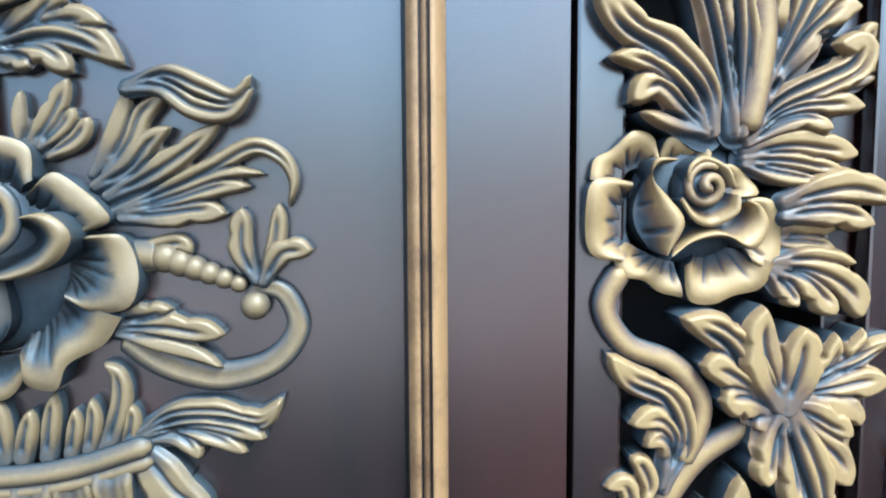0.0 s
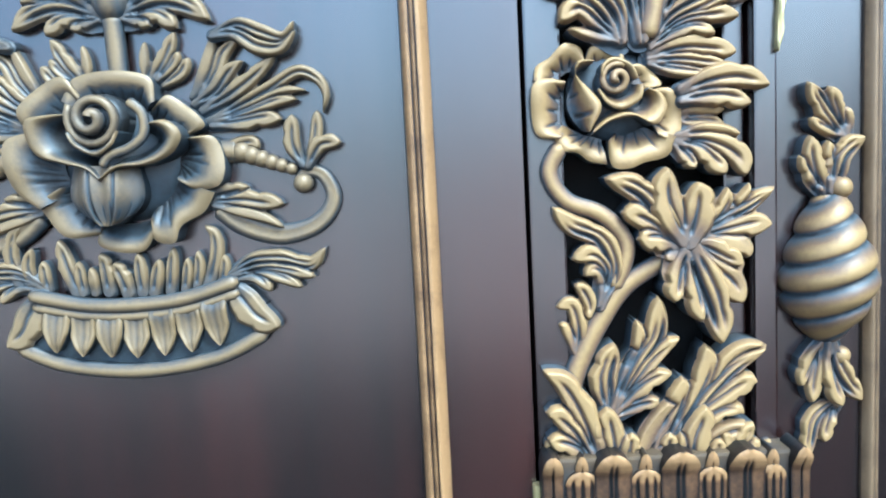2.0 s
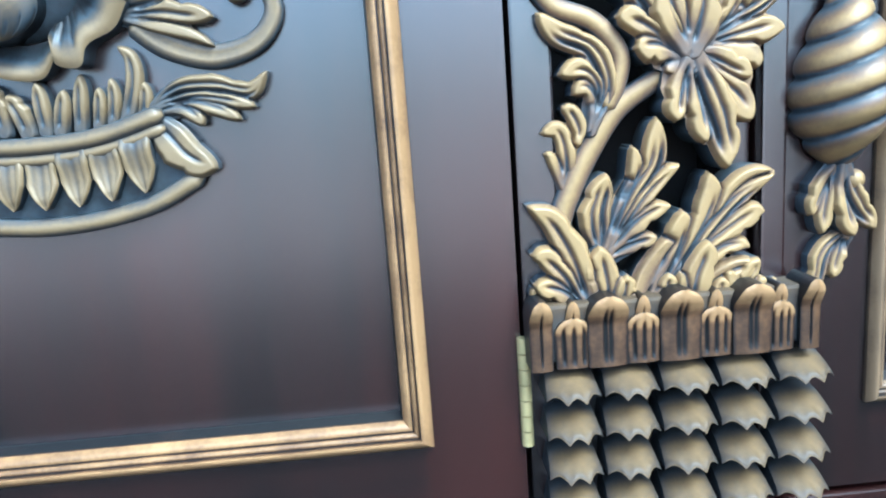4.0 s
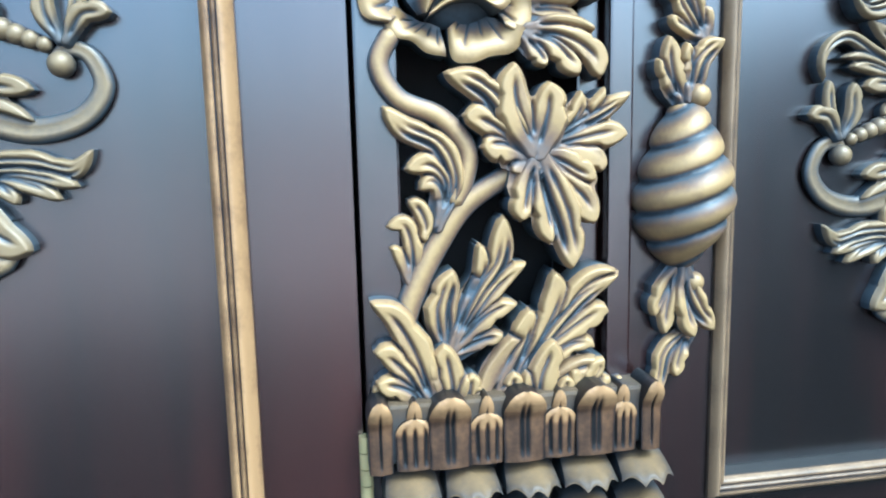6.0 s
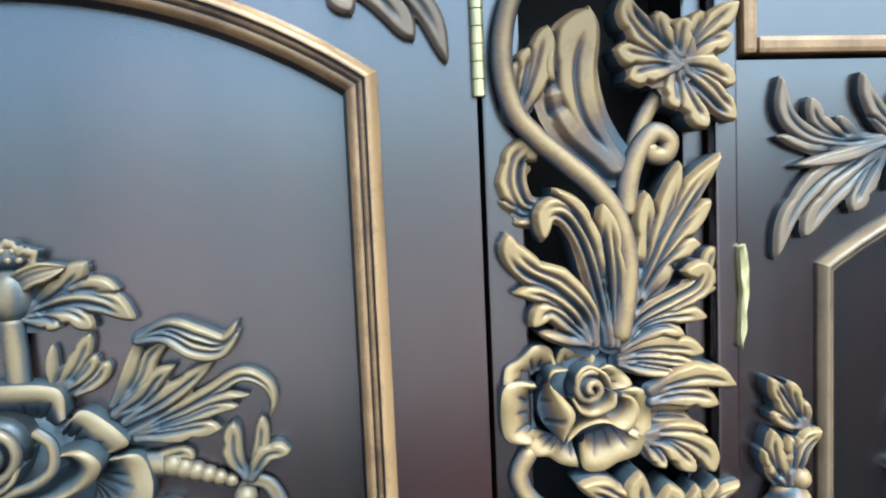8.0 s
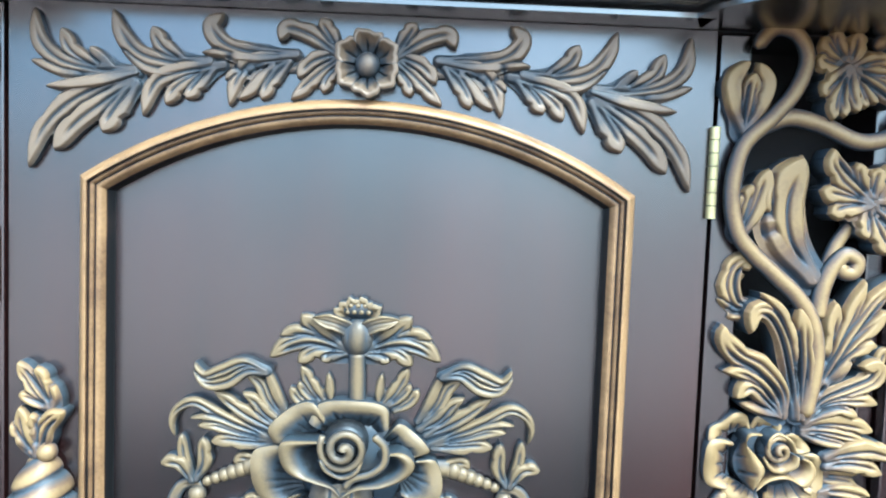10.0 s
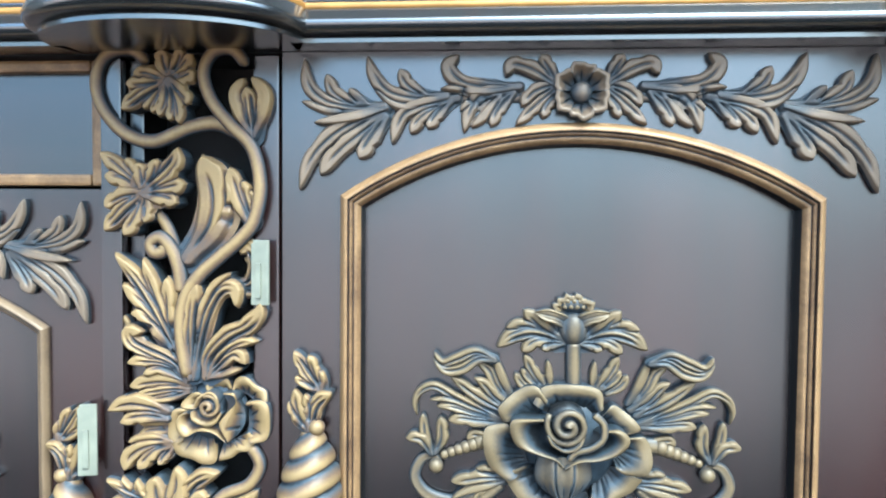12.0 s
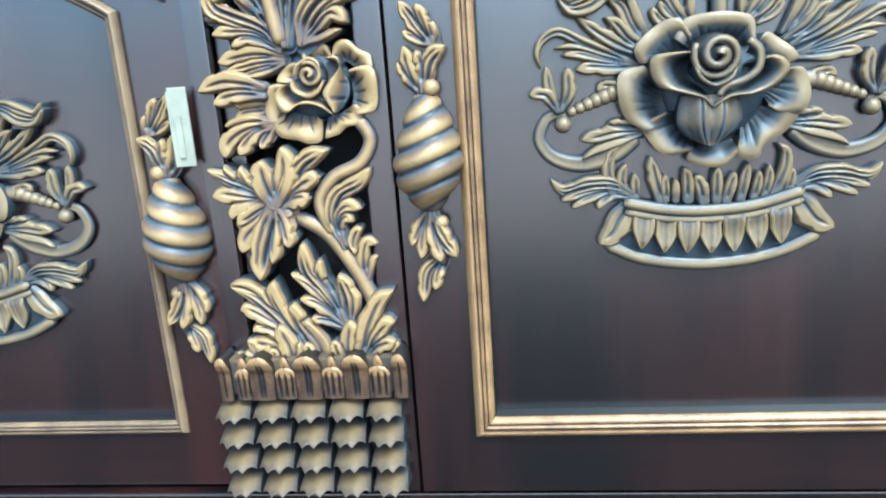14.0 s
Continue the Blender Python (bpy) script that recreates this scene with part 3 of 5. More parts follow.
    plume(k, ((((-0.0018, 0.6201), (0.0110, 0.6324), (0.0284, 0.6401), (0.0412, 0.6466), (0.0441, 0.6555), (0.0329, 0.6563)), 0.0062, 'r', 2), (((-0.0019, 0.6190), (0.0138, 0.6308), (0.0315, 0.6335), (0.0457, 0.6315)), 0.0051, 'r', 1), (((-0.0020, 0.6169), (0.0105, 0.6242), (0.0223, 0.6268), (0.0327, 0.6225)), 0.0044, 'r', 1)), 0.012, 0.007)
    plume(k, ((((-0.0016, 0.6135), (0.0145, 0.6170), (0.0291, 0.6162), (0.0446, 0.6125)), 0.0054, 'r', 1), (((-0.0024, 0.6109), (0.0127, 0.6111), (0.0272, 0.6089), (0.0403, 0.6056)), 0.0045, 'p', 1), (((-0.0025, 0.6087), (0.0123, 0.6048), (0.0312, 0.6015)), 0.0039, 'p', 1)), 0.011, 0.006)
    # buds and the fringed vine leaf at the top
    plume(k, ((((-0.0543, 0.8088), (-0.0463, 0.8254), (-0.0418, 0.8401), (-0.0491, 0.8525)), 0.0057, 'r', 0), (((-0.0551, 0.8088), (-0.0630, 0.8280), (-0.0641, 0.8414), (-0.0547, 0.8533)), 0.0057, 'r', 0), (((-0.0547, 0.8088), (-0.0524, 0.8265), (-0.0507, 0.8458)), 0.0065, 'r', 2)), 0.013, 0.006, "bud")
    plume(k, ((((-0.0027, 0.7148), (-0.0213, 0.7391), (-0.0246, 0.7657), (-0.0146, 0.7932)), 0.0133, 'r', 1), (((-0.0045, 0.7148), (-0.0267, 0.7416), (-0.0347, 0.7631), (-0.0317, 0.7828)), 0.0075, 'p', 1)), 0.013, 0.005, "bud")
    plume(k, ((((-0.0533, 0.7398), (-0.0440, 0.7596), (-0.0366, 0.7844)), 0.0066, 'r', 1), (((-0.0547, 0.7424), (-0.0502, 0.7604), (-0.0465, 0.7741)), 0.0057, 'r', 1), (((-0.0556, 0.7450), (-0.0545, 0.7574), (-0.0530, 0.7681)), 0.0040, 'r', 0)), 0.01, 0.007)
    plume(k, ((((0.0148, 0.8521), (0.0288, 0.8575), (0.0391, 0.8568)), 0.0052, 'r', 1), (((0.0157, 0.8513), (0.0322, 0.8491), (0.0452, 0.8489)), 0.0058, 'r', 1), (((0.0157, 0.8505), (0.0325, 0.8415), (0.0495, 0.8290)), 0.0074, 'p', 2), (((0.0153, 0.8496), (0.0250, 0.8380), (0.0316, 0.8296)), 0.0042, 'r', 0), (((0.0149, 0.8496), (0.0197, 0.8379), (0.0245, 0.8265)), 0.0047, 'r', 1), (((0.0144, 0.8496), (0.0164, 0.8412), (0.0180, 0.8332)), 0.0042, 'r', 0)), 0.0095, 0.008, "vine_leaf")
    plume(k, ((((0.0126, 0.8504), (0.0135, 0.8361), (0.0183, 0.8234)), 0.0047, 'r', 1), (((0.0117, 0.8504), (0.0082, 0.8347), (0.0095, 0.8199)), 0.0047, 'r', 1), (((0.0108, 0.8504), (0.0037, 0.8346), (0.0016, 0.8172)), 0.0057, 'p', 1), (((0.0104, 0.8512), (0.0000, 0.8409), (-0.0064, 0.8332)), 0.0057, 'r', 1)), 0.0095, 0.01, "vine_leaf")
    plume(k, ((((0.0112, 0.8529), (0.0010, 0.8535), (-0.0097, 0.8575)), 0.0067, 'r', 1), (((0.0116, 0.8546), (0.0007, 0.8619), (-0.0070, 0.8710)), 0.0062, 'r', 1), (((0.0133, 0.8555), (0.0166, 0.8656), (0.0172, 0.8749)), 0.0062, 'r', 1), (((0.0120, 0.8554), (0.0046, 0.8662), (0.0017, 0.8762)), 0.0052, 'r', 1)), 0.0095, 0.007, "vine_leaf")
    # vine leaf under it
    plume(k, ((((0.0318, 0.7661), (0.0152, 0.7781), (0.0064, 0.7883), (0.0034, 0.7998)), 0.0078, 'p', 2), (((0.0327, 0.7679), (0.0337, 0.7782), (0.0356, 0.7877)), 0.0058, 'r', 1), (((0.0313, 0.7679), (0.0242, 0.7790), (0.0207, 0.7906)), 0.0058, 'r', 1), (((0.0301, 0.7653), (0.0101, 0.7686), (-0.0025, 0.7719)), 0.0063, 'r', 1), (((0.0301, 0.7635), (0.0140, 0.7608), (0.0038, 0.7569)), 0.0063, 'r', 1)), 0.0095, 0.01, "vine_leaf")
    plume(k, ((((0.0336, 0.7662), (0.0503, 0.7819), (0.0679, 0.7967)), 0.0069, 'p', 1), (((0.0346, 0.7653), (0.0483, 0.7749), (0.0641, 0.7781)), 0.0064, 'r', 1), (((0.0345, 0.7670), (0.0430, 0.7835), (0.0468, 0.7917)), 0.0053, 'r', 1)), 0.009, 0.007, "vine_leaf")
    plume(k, ((((0.0328, 0.7636), (0.0486, 0.7515), (0.0638, 0.7345)), 0.0075, 'p', 2), (((0.0337, 0.7644), (0.0501, 0.7619), (0.0631, 0.7538)), 0.0064, 'r', 1), (((0.0324, 0.7627), (0.0374, 0.7471), (0.0475, 0.7314)), 0.0064, 'r', 1), (((0.0315, 0.7627), (0.0296, 0.7514), (0.0308, 0.7414)), 0.0058, 'r', 1)), 0.0095, 0.009, "vine_leaf")
    # leaves beside the rose
    plume(k, ((((0.0142, 0.5934), (0.0295, 0.5984), (0.0451, 0.5997), (0.0621, 0.5932)), 0.0066, 'p', 1), (((0.0142, 0.5876), (0.0295, 0.5893), (0.0404, 0.5880), (0.0511, 0.5840)), 0.0054, 'r', 1)), 0.012, 0.008)
    plume(k, ((((0.0141, 0.5813), (0.0263, 0.5821), (0.0398, 0.5823)), 0.0038, 'p', 0), (((0.0141, 0.5770), (0.0279, 0.5765), (0.0392, 0.5743)), 0.0041, 'p', 1)), 0.009, 0.004)
    plume(k, ((((0.0135, 0.5697), (0.0279, 0.5716), (0.0465, 0.5682)), 0.0035, 'r', 0), (((0.0128, 0.5679), (0.0310, 0.5654), (0.0449, 0.5575), (0.0494, 0.5452)), 0.0064, 'r', 1), (((0.0122, 0.5661), (0.0247, 0.5613), (0.0329, 0.5533), (0.0383, 0.5466)), 0.0057, 'r', 1), (((0.0110, 0.5637), (0.0169, 0.5579), (0.0216, 0.5500)), 0.0047, 'p', 1)), 0.011, 0.006)
    # fringes along the stem
    plume(k, ((((-0.0327, 0.4742), (-0.0250, 0.4963), (-0.0321, 0.5141), (-0.0479, 0.5220), (-0.0575, 0.5319)), 0.0058, 'r', 2), (((-0.0327, 0.4760), (-0.0277, 0.4941), (-0.0351, 0.5050), (-0.0478, 0.5029)), 0.0053, 'r', 1), (((-0.0333, 0.4748), (-0.0300, 0.4877), (-0.0351, 0.4962), (-0.0416, 0.4930)), 0.0045, 'r', 1)), 0.01, 0.007, "fringe_leaf")
    plume(k, ((((-0.0443, 0.4419), (-0.0451, 0.4651), (-0.0489, 0.4761), (-0.0573, 0.4753)), 0.0042, 'r', 1), (((-0.0394, 0.4697), (-0.0381, 0.4762), (-0.0414, 0.4841), (-0.0464, 0.4876)), 0.0039, 'r', 1), (((-0.0453, 0.4407), (-0.0491, 0.4544), (-0.0532, 0.4631), (-0.0562, 0.4650)), 0.0030, 'r', 0)), 0.009, 0.005, "fringe_leaf")
    # vine leaf in the middle
    plume(k, ((((0.0138, 0.5108), (0.0071, 0.5238), (0.0034, 0.5370), (0.0043, 0.5520)), 0.0081, 'p', 1), (((0.0162, 0.5101), (0.0200, 0.5209), (0.0221, 0.5316), (0.0212, 0.5429)), 0.0088, 'p', 1)), 0.011, 0.012, "vine_leaf")
    plume(k, ((((0.0133, 0.5091), (0.0027, 0.5245), (-0.0100, 0.5398), (-0.0292, 0.5474)), 0.0075, 'p', 2), (((0.0127, 0.5083), (-0.0001, 0.5198), (-0.0099, 0.5260), (-0.0198, 0.5276)), 0.0072, 'r', 1), (((0.0127, 0.5074), (0.0029, 0.5119), (-0.0039, 0.5131), (-0.0112, 0.5126)), 0.0076, 'r', 1), (((0.0133, 0.5062), (0.0081, 0.5035), (0.0028, 0.5003)), 0.0052, 'p', 0)), 0.011, 0.01, "vine_leaf")
    plume(k, ((((0.0185, 0.5112), (0.0335, 0.5202), (0.0507, 0.5291), (0.0651, 0.5378)), 0.0048, 'p', 2), (((0.0191, 0.5123), (0.0306, 0.5204), (0.0376, 0.5297), (0.0390, 0.5390)), 0.0051, 'p', 1), (((0.0220, 0.5133), (0.0393, 0.5228), (0.0477, 0.5321), (0.0514, 0.5404)), 0.0044, 'p', 1), (((0.0191, 0.5103), (0.0395, 0.5151), (0.0541, 0.5179), (0.0629, 0.5175)), 0.0065, 'r', 1), (((0.0191, 0.5094), (0.0367, 0.5103), (0.0481, 0.5046), (0.0498, 0.4987)), 0.0069, 'p', 0)), 0.01, 0.008, "vine_leaf")
    plume(k, ((((0.0180, 0.5080), (0.0280, 0.5061), (0.0370, 0.5013), (0.0461, 0.4959)), 0.0062, 'r', 1), (((0.0174, 0.5072), (0.0283, 0.4956), (0.0390, 0.4863), (0.0457, 0.4741)), 0.0077, 'r', 1)), 0.011, 0.009, "vine_leaf")
    plume(k, ((((0.0168, 0.5066), (0.0250, 0.4887), (0.0311, 0.4706), (0.0332, 0.4511)), 0.0089, 'p', 2), (((0.0157, 0.5061), (0.0172, 0.4920), (0.0202, 0.4771), (0.0220, 0.4650)), 0.0067, 'r', 1), (((0.0145, 0.5056), (0.0106, 0.4953), (0.0081, 0.4836), (0.0074, 0.4765)), 0.0063, 'r', 1)), 0.012, 0.011, "vine_leaf")
    # leaves that rise from the collar
    plume(k, ((((-0.0273, 0.4135), (-0.0145, 0.4392), (-0.0026, 0.4577), (-0.0008, 0.4786)), 0.0063, 'r', 2), (((-0.0267, 0.4154), (-0.0148, 0.4423), (-0.0113, 0.4544), (-0.0132, 0.4657)), 0.0045, 'r', 1), (((-0.0248, 0.4166), (-0.0096, 0.4390), (0.0009, 0.4493), (0.0110, 0.4552)), 0.0057, 'p', 1), (((-0.0260, 0.4135), (-0.0141, 0.4252), (-0.0035, 0.4325), (0.0063, 0.4348)), 0.0055, 'p', 1), (((-0.0260, 0.4103), (-0.0156, 0.4155), (-0.0015, 0.4193)), 0.0043, 'r', 1)), 0.012, 0.007)
    plume(k, ((((-0.0304, 0.4130), (-0.0322, 0.4323), (-0.0285, 0.4454), (-0.0261, 0.4533)), 0.0076, 'p', 2),), 0.011, 0.006)
    plume(k, ((((-0.0366, 0.3844), (-0.0445, 0.4118), (-0.0548, 0.4312), (-0.0675, 0.4405)), 0.0073, 'p', 1), (((-0.0397, 0.3846), (-0.0496, 0.4038), (-0.0593, 0.4138), (-0.0661, 0.4154)), 0.0062, 'r', 1), (((-0.0410, 0.3846), (-0.0512, 0.3948), (-0.0657, 0.4000)), 0.0059, 'r', 1)), 0.013, 0.01)
    plume(k, ((((-0.0285, 0.3847), (-0.0300, 0.3990), (-0.0316, 0.4080), (-0.0325, 0.4176)), 0.0074, 'p', 1), (((-0.0310, 0.3848), (-0.0353, 0.3992), (-0.0396, 0.4116)), 0.0043, 'r', 0), (((-0.0272, 0.3846), (-0.0235, 0.3955), (-0.0210, 0.3999)), 0.0040, 'r', 0)), 0.011, 0.012)
    plume(k, ((((-0.0029, 0.3835), (0.0183, 0.4120), (0.0392, 0.4349), (0.0605, 0.4480)), 0.0064, 'p', 2), (((0.0213, 0.4157), (0.0360, 0.4393), (0.0478, 0.4480), (0.0593, 0.4487)), 0.0045, 'p', 0), (((0.0008, 0.3892), (0.0167, 0.4153), (0.0263, 0.4355), (0.0254, 0.4497)), 0.0070, 'r', 1), (((-0.0041, 0.3849), (0.0076, 0.4094), (0.0114, 0.4218), (0.0118, 0.4312)), 0.0073, 'r', 1), (((-0.0154, 0.3854), (-0.0046, 0.4016), (0.0054, 0.4139), (0.0157, 0.4216)), 0.0061, 'p', 0), (((0.0184, 0.4079), (0.0365, 0.4206), (0.0485, 0.4279), (0.0540, 0.4283)), 0.0064, 'r', 1), (((0.0140, 0.3969), (0.0307, 0.4095), (0.0414, 0.4122), (0.0467, 0.4098)), 0.0046, 'r', 1), (((0.0189, 0.3870), (0.0373, 0.3974), (0.0520, 0.4000)), 0.0062, 'r', 1)), 0.013, 0.006)
    plume(k, ((((0.0159, 0.3820), (0.0181, 0.3967), (0.0216, 0.4062), (0.0232, 0.4162)), 0.0077, 'p', 1), (((0.0128, 0.3821), (0.0113, 0.3938), (0.0093, 0.4004)), 0.0040, 'r', 0)), 0.011, 0.012)
    stem(k, ((0.0035, 0.6875), (0.0058, 0.7063), (0.0118, 0.7214), (0.0204, 0.7302), (0.0288, 0.7256), (0.0260, 0.7181), (0.0185, 0.7190), (0.0183, 0.7244)), .0062, .0050, .010)
    stem(k, ((0.0074, 0.7103), (0.0146, 0.7338), (0.0256, 0.7512), (0.0388, 0.7646)), .0050, .0044, .006)
    stem(k, ((-0.052, 0.567), (-0.059, 0.552), (-0.050, 0.536), (-0.030, 0.527), (-0.0175, 0.512), (-0.0185, 0.498), (-0.0250, 0.484)), .0052, .0050, .010)
    stem(k, ((0.008, 0.501), (-0.017, 0.486), (-0.033, 0.465), (-0.046, 0.440), (-0.053, 0.420)), .0056, .0066, .008)
    plume(k, ((((0.0408, 0.3827), (0.0454, 0.3955), (0.0512, 0.4041)), 0.0050, 'p', 1), (((0.0408, 0.3827), (0.0374, 0.3930), (0.0347, 0.3985)), 0.0036, 'r', 0), (((0.0408, 0.3827), (0.0485, 0.3895), (0.0548, 0.3931)), 0.0036, 'r', 0)), 0.01, 0.01)
    plume(k, ((((0.0015, 0.3846), (0.0032, 0.3926), (0.0037, 0.4000)), 0.0050, 'p', 1), (((0.0015, 0.3846), (0.0001, 0.3901), (-0.0011, 0.3931)), 0.0036, 'r', 0), (((0.0015, 0.3846), (0.0049, 0.3890), (0.0076, 0.3914)), 0.0036, 'r', 0)), 0.009, 0.012)
    plume(k, ((((-0.0197, 0.3843), (-0.0185, 0.3936), (-0.0180, 0.4010)), 0.0050, 'p', 1), (((-0.0197, 0.3843), (-0.0211, 0.3898), (-0.0223, 0.3928)), 0.0036, 'r', 0), (((-0.0197, 0.3843), (-0.0167, 0.3892), (-0.0142, 0.3918)), 0.0036, 'r', 0)), 0.009, 0.012)
    plume(k, ((((0.0302, 0.3819), (0.0313, 0.3890), (0.0317, 0.3955)), 0.0050, 'p', 1),), 0.008, 0.012)
    plume(k, ((((0.0546, 0.3801), (0.0600, 0.3851), (0.0629, 0.3914)), 0.0040, 'p', 1),), 0.008, 0.006)
    plume(k, ((((-0.0560, 0.3860), (-0.0615, 0.3908), (-0.0670, 0.3975)), 0.0040, 'p', 1),), 0.008, 0.01)
    rose_side(k)


def basket_carving(kr, kl):
    """Rose over a fluted basket between feathered leaves and scrolls; right and left half by mirror."""
    for k in (kr, kl):
        half_basket(k)
    k = kr
    # foot rim, basket rim and hanging petals
    stem(k, ((-0.074, -0.036), (-0.045, -0.048), (0, -0.053), (0.045, -0.047), (0.076, -0.033)), 0.0048, 0.0048, 0.005, "basket_foot")
    stem(k, ((-0.062, -0.004), (-0.03, -0.011), (0, -0.0125), (0.03, -0.010), (0.062, -0.001)), 0.0045, 0.0045, 0.009, "basket_rim")
    stem(k, ((-0.061, -0.011), (-0.03, -0.0175), (0, -0.019), (0.03, -0.0165), (0.062, -0.008)), 0.0036, 0.0036, 0.008, "basket_rim")
    for i in range(7):
        x = -0.048 + 0.0158 * i
        z = -0.018 + 0.00022 * (x / 0.01) ** 2
        tongue(k, ((x * 0.98, z + 0.004), (x, z - 0.010), (x * 1.03, z - 0.026)), 0.0082, 0.0085, 0.003, "hanging_petal")
    plume(k, ((((0.0550, -0.0020), (0.0640, -0.0150), (0.0715, -0.0240), (0.0845, -0.0300)), 0.0088, 'p', 1),), 0.008, 0.003, "hanging_petal")
    plume(k, ((((-0.0560, -0.0045), (-0.0640, -0.0175), (-0.0690, -0.0270), (-0.0800, -0.0350)), 0.0088, 'p', 1),), 0.008, 0.003, "hanging_petal")
    u, v = np.linspace(0, 1, 12)[:, None], np.linspace(-1, 1, 41)[None, :]
    over, under = -0.013 + 0.011 * v ** 2, -0.0525 + 0.018 * v ** 2
    relief(k, "basket_body", (0.062 + 0.012 * u) * v, over + (under - over) * u, 0.0035 + 0.0015 * np.sin(u * 3.1) + 0 * v, 0.16 + 0.10 * u + 0 * v, -0.003)
    plume(k, ((((-0.0350, -0.0043), (-0.0400, 0.0123), (-0.0431, 0.0279)), 0.0047, 'p', 1),), 0.0075, 0.0016, "grass_blade")
    plume(k, ((((-0.0319, -0.0044), (-0.0325, 0.0058), (-0.0327, 0.0143)), 0.0030, 'p', 1),), 0.0075, 0.0016, "grass_blade")
    plume(k, ((((-0.0248, -0.0048), (-0.0249, 0.0041), (-0.0256, 0.0105)), 0.0027, 'p', 0),), 0.0075, 0.0016, "grass_blade")
    plume(k, ((((-0.0162, -0.0045), (-0.0167, 0.0104), (-0.0193, 0.0187)), 0.0041, 'p', 1),), 0.0075, 0.0016, "grass_blade")
    plume(k, ((((-0.0051, -0.0058), (-0.0072, 0.0039), (-0.0114, 0.0129)), 0.0044, 'p', 1),), 0.0075, 0.0016, "grass_blade")
    plume(k, ((((0.0037, -0.0062), (0.0036, 0.0067), (0.0033, 0.0182)), 0.0037, 'p', 1),), 0.0075, 0.0016, "grass_blade")
    plume(k, ((((0.0105, -0.0065), (0.0131, 0.0035), (0.0154, 0.0135)), 0.0037, 'p', 1),), 0.0075, 0.0016, "grass_blade")
    plume(k, ((((0.0203, -0.0063), (0.0227, 0.0085), (0.0245, 0.0201)), 0.0034, 'p', 1),), 0.0075, 0.0016, "grass_blade")
    plume(k, ((((0.0292, -0.0054), (0.0315, 0.0046), (0.0323, 0.0134)), 0.0030, 'p', 1),), 0.0075, 0.0016, "grass_blade")
    plume(k, ((((0.0364, -0.0044), (0.0389, 0.0077), (0.0387, 0.0174)), 0.0030, 'p', 1),), 0.0075, 0.0016, "grass_blade")
    plume(k, ((((0.0433, -0.0037), (0.0495, 0.0139), (0.0495, 0.0259), (0.0440, 0.0319)), 0.0040, 'p', 1),), 0.0075, 0.0016, "grass_blade")
    plume(k, ((((0.0515, -0.0024), (0.0540, 0.0069), (0.0543, 0.0143)), 0.0030, 'p', 1),), 0.0075, 0.0016, "grass_blade")
    plume(k, ((((-0.0617, 0.0014), (-0.0631, 0.0134), (-0.0599, 0.0234)), 0.0034, 'p', 1),), 0.0075, 0.0016, "grass_blade")
    plume(k, ((((-0.0531, -0.0014), (-0.0536, 0.0068), (-0.0539, 0.0157)), 0.0031, 'p', 1),), 0.0075, 0.0016, "grass_blade")
    plume(k, ((((-0.0697, 0.0035), (-0.0727, 0.0190), (-0.0699, 0.0313), (-0.0638, 0.0364)), 0.0041, 'p', 1),), 0.0075, 0.0016, "grass_blade")
    tulip(k)
    # the rose
    dome(k, "rose_core", 0.0, 0.072, 0.036, 0.036, 0.003, 0.008, 0, 0.40)
    rose_petal(k, ((-0.029, 0.107), (-0.022, 0.119), (-0.001, 0.122), (0.021, 0.118), (0.024, 0.104)), ((-0.014, 0.096), (-0.003, 0.100), (0.008, 0.101), (0.015, 0.098)), .014, .006, 10)
    rose_petal(k, ((-0.052, 0.092), (-0.055, 0.103), (-0.041, 0.116), (-0.027, 0.120), (-0.018, 0.109)), ((-0.033, 0.093), (-0.030, 0.095), (-0.025, 0.098), (-0.021, 0.101)), .014, .006, 7)
    rose_petal(k, ((0.024, 0.100), (0.031, 0.107), (0.041, 0.101), (0.049, 0.094), (0.051, 0.088), (0.039, 0.083)), ((0.018, 0.093), (0.021, 0.089), (0.024, 0.086), (0.029, 0.083)), .014, .006, 7)
    rose_petal(k, ((0.044, 0.083), (0.056, 0.082), (0.061, 0.067), (0.057, 0.055), (0.043, 0.053), (0.034, 0.058)), ((0.033, 0.078), (0.033, 0.075), (0.032, 0.070), (0.032, 0.065)), .014, .006, 8)
    rose_petal(k, ((0.054, 0.051), (0.046, 0.040), (0.033, 0.033), (0.028, 0.023), (0.016, 0.025), (0.015, 0.035)), ((0.028, 0.060), (0.026, 0.054), (0.021, 0.050), (0.018, 0.047)), .013, .005, 7)
    rose_petal(k, ((0.017, 0.029), (0.008, 0.019), (-0.005, 0.019), (-0.018, 0.024), (-0.016, 0.033)), ((0.013, 0.037), (0.003, 0.035), (-0.007, 0.036), (-0.012, 0.038)), .011, .005, 0)
    rose_petal(k, ((-0.015, 0.030), (-0.034, 0.029), (-0.046, 0.041), (-0.049, 0.050), (-0.036, 0.058)), ((-0.016, 0.039), (-0.019, 0.045), (-0.021, 0.052), (-0.023, 0.059)), .012, .005, 6)
    rose_petal(k, ((-0.048, 0.046), (-0.061, 0.056), (-0.066, 0.070), (-0.065, 0.086), (-0.049, 0.091)), ((-0.030, 0.055), (-0.033, 0.062), (-0.035, 0.069), (-0.035, 0.075)), .014, .005, 8)
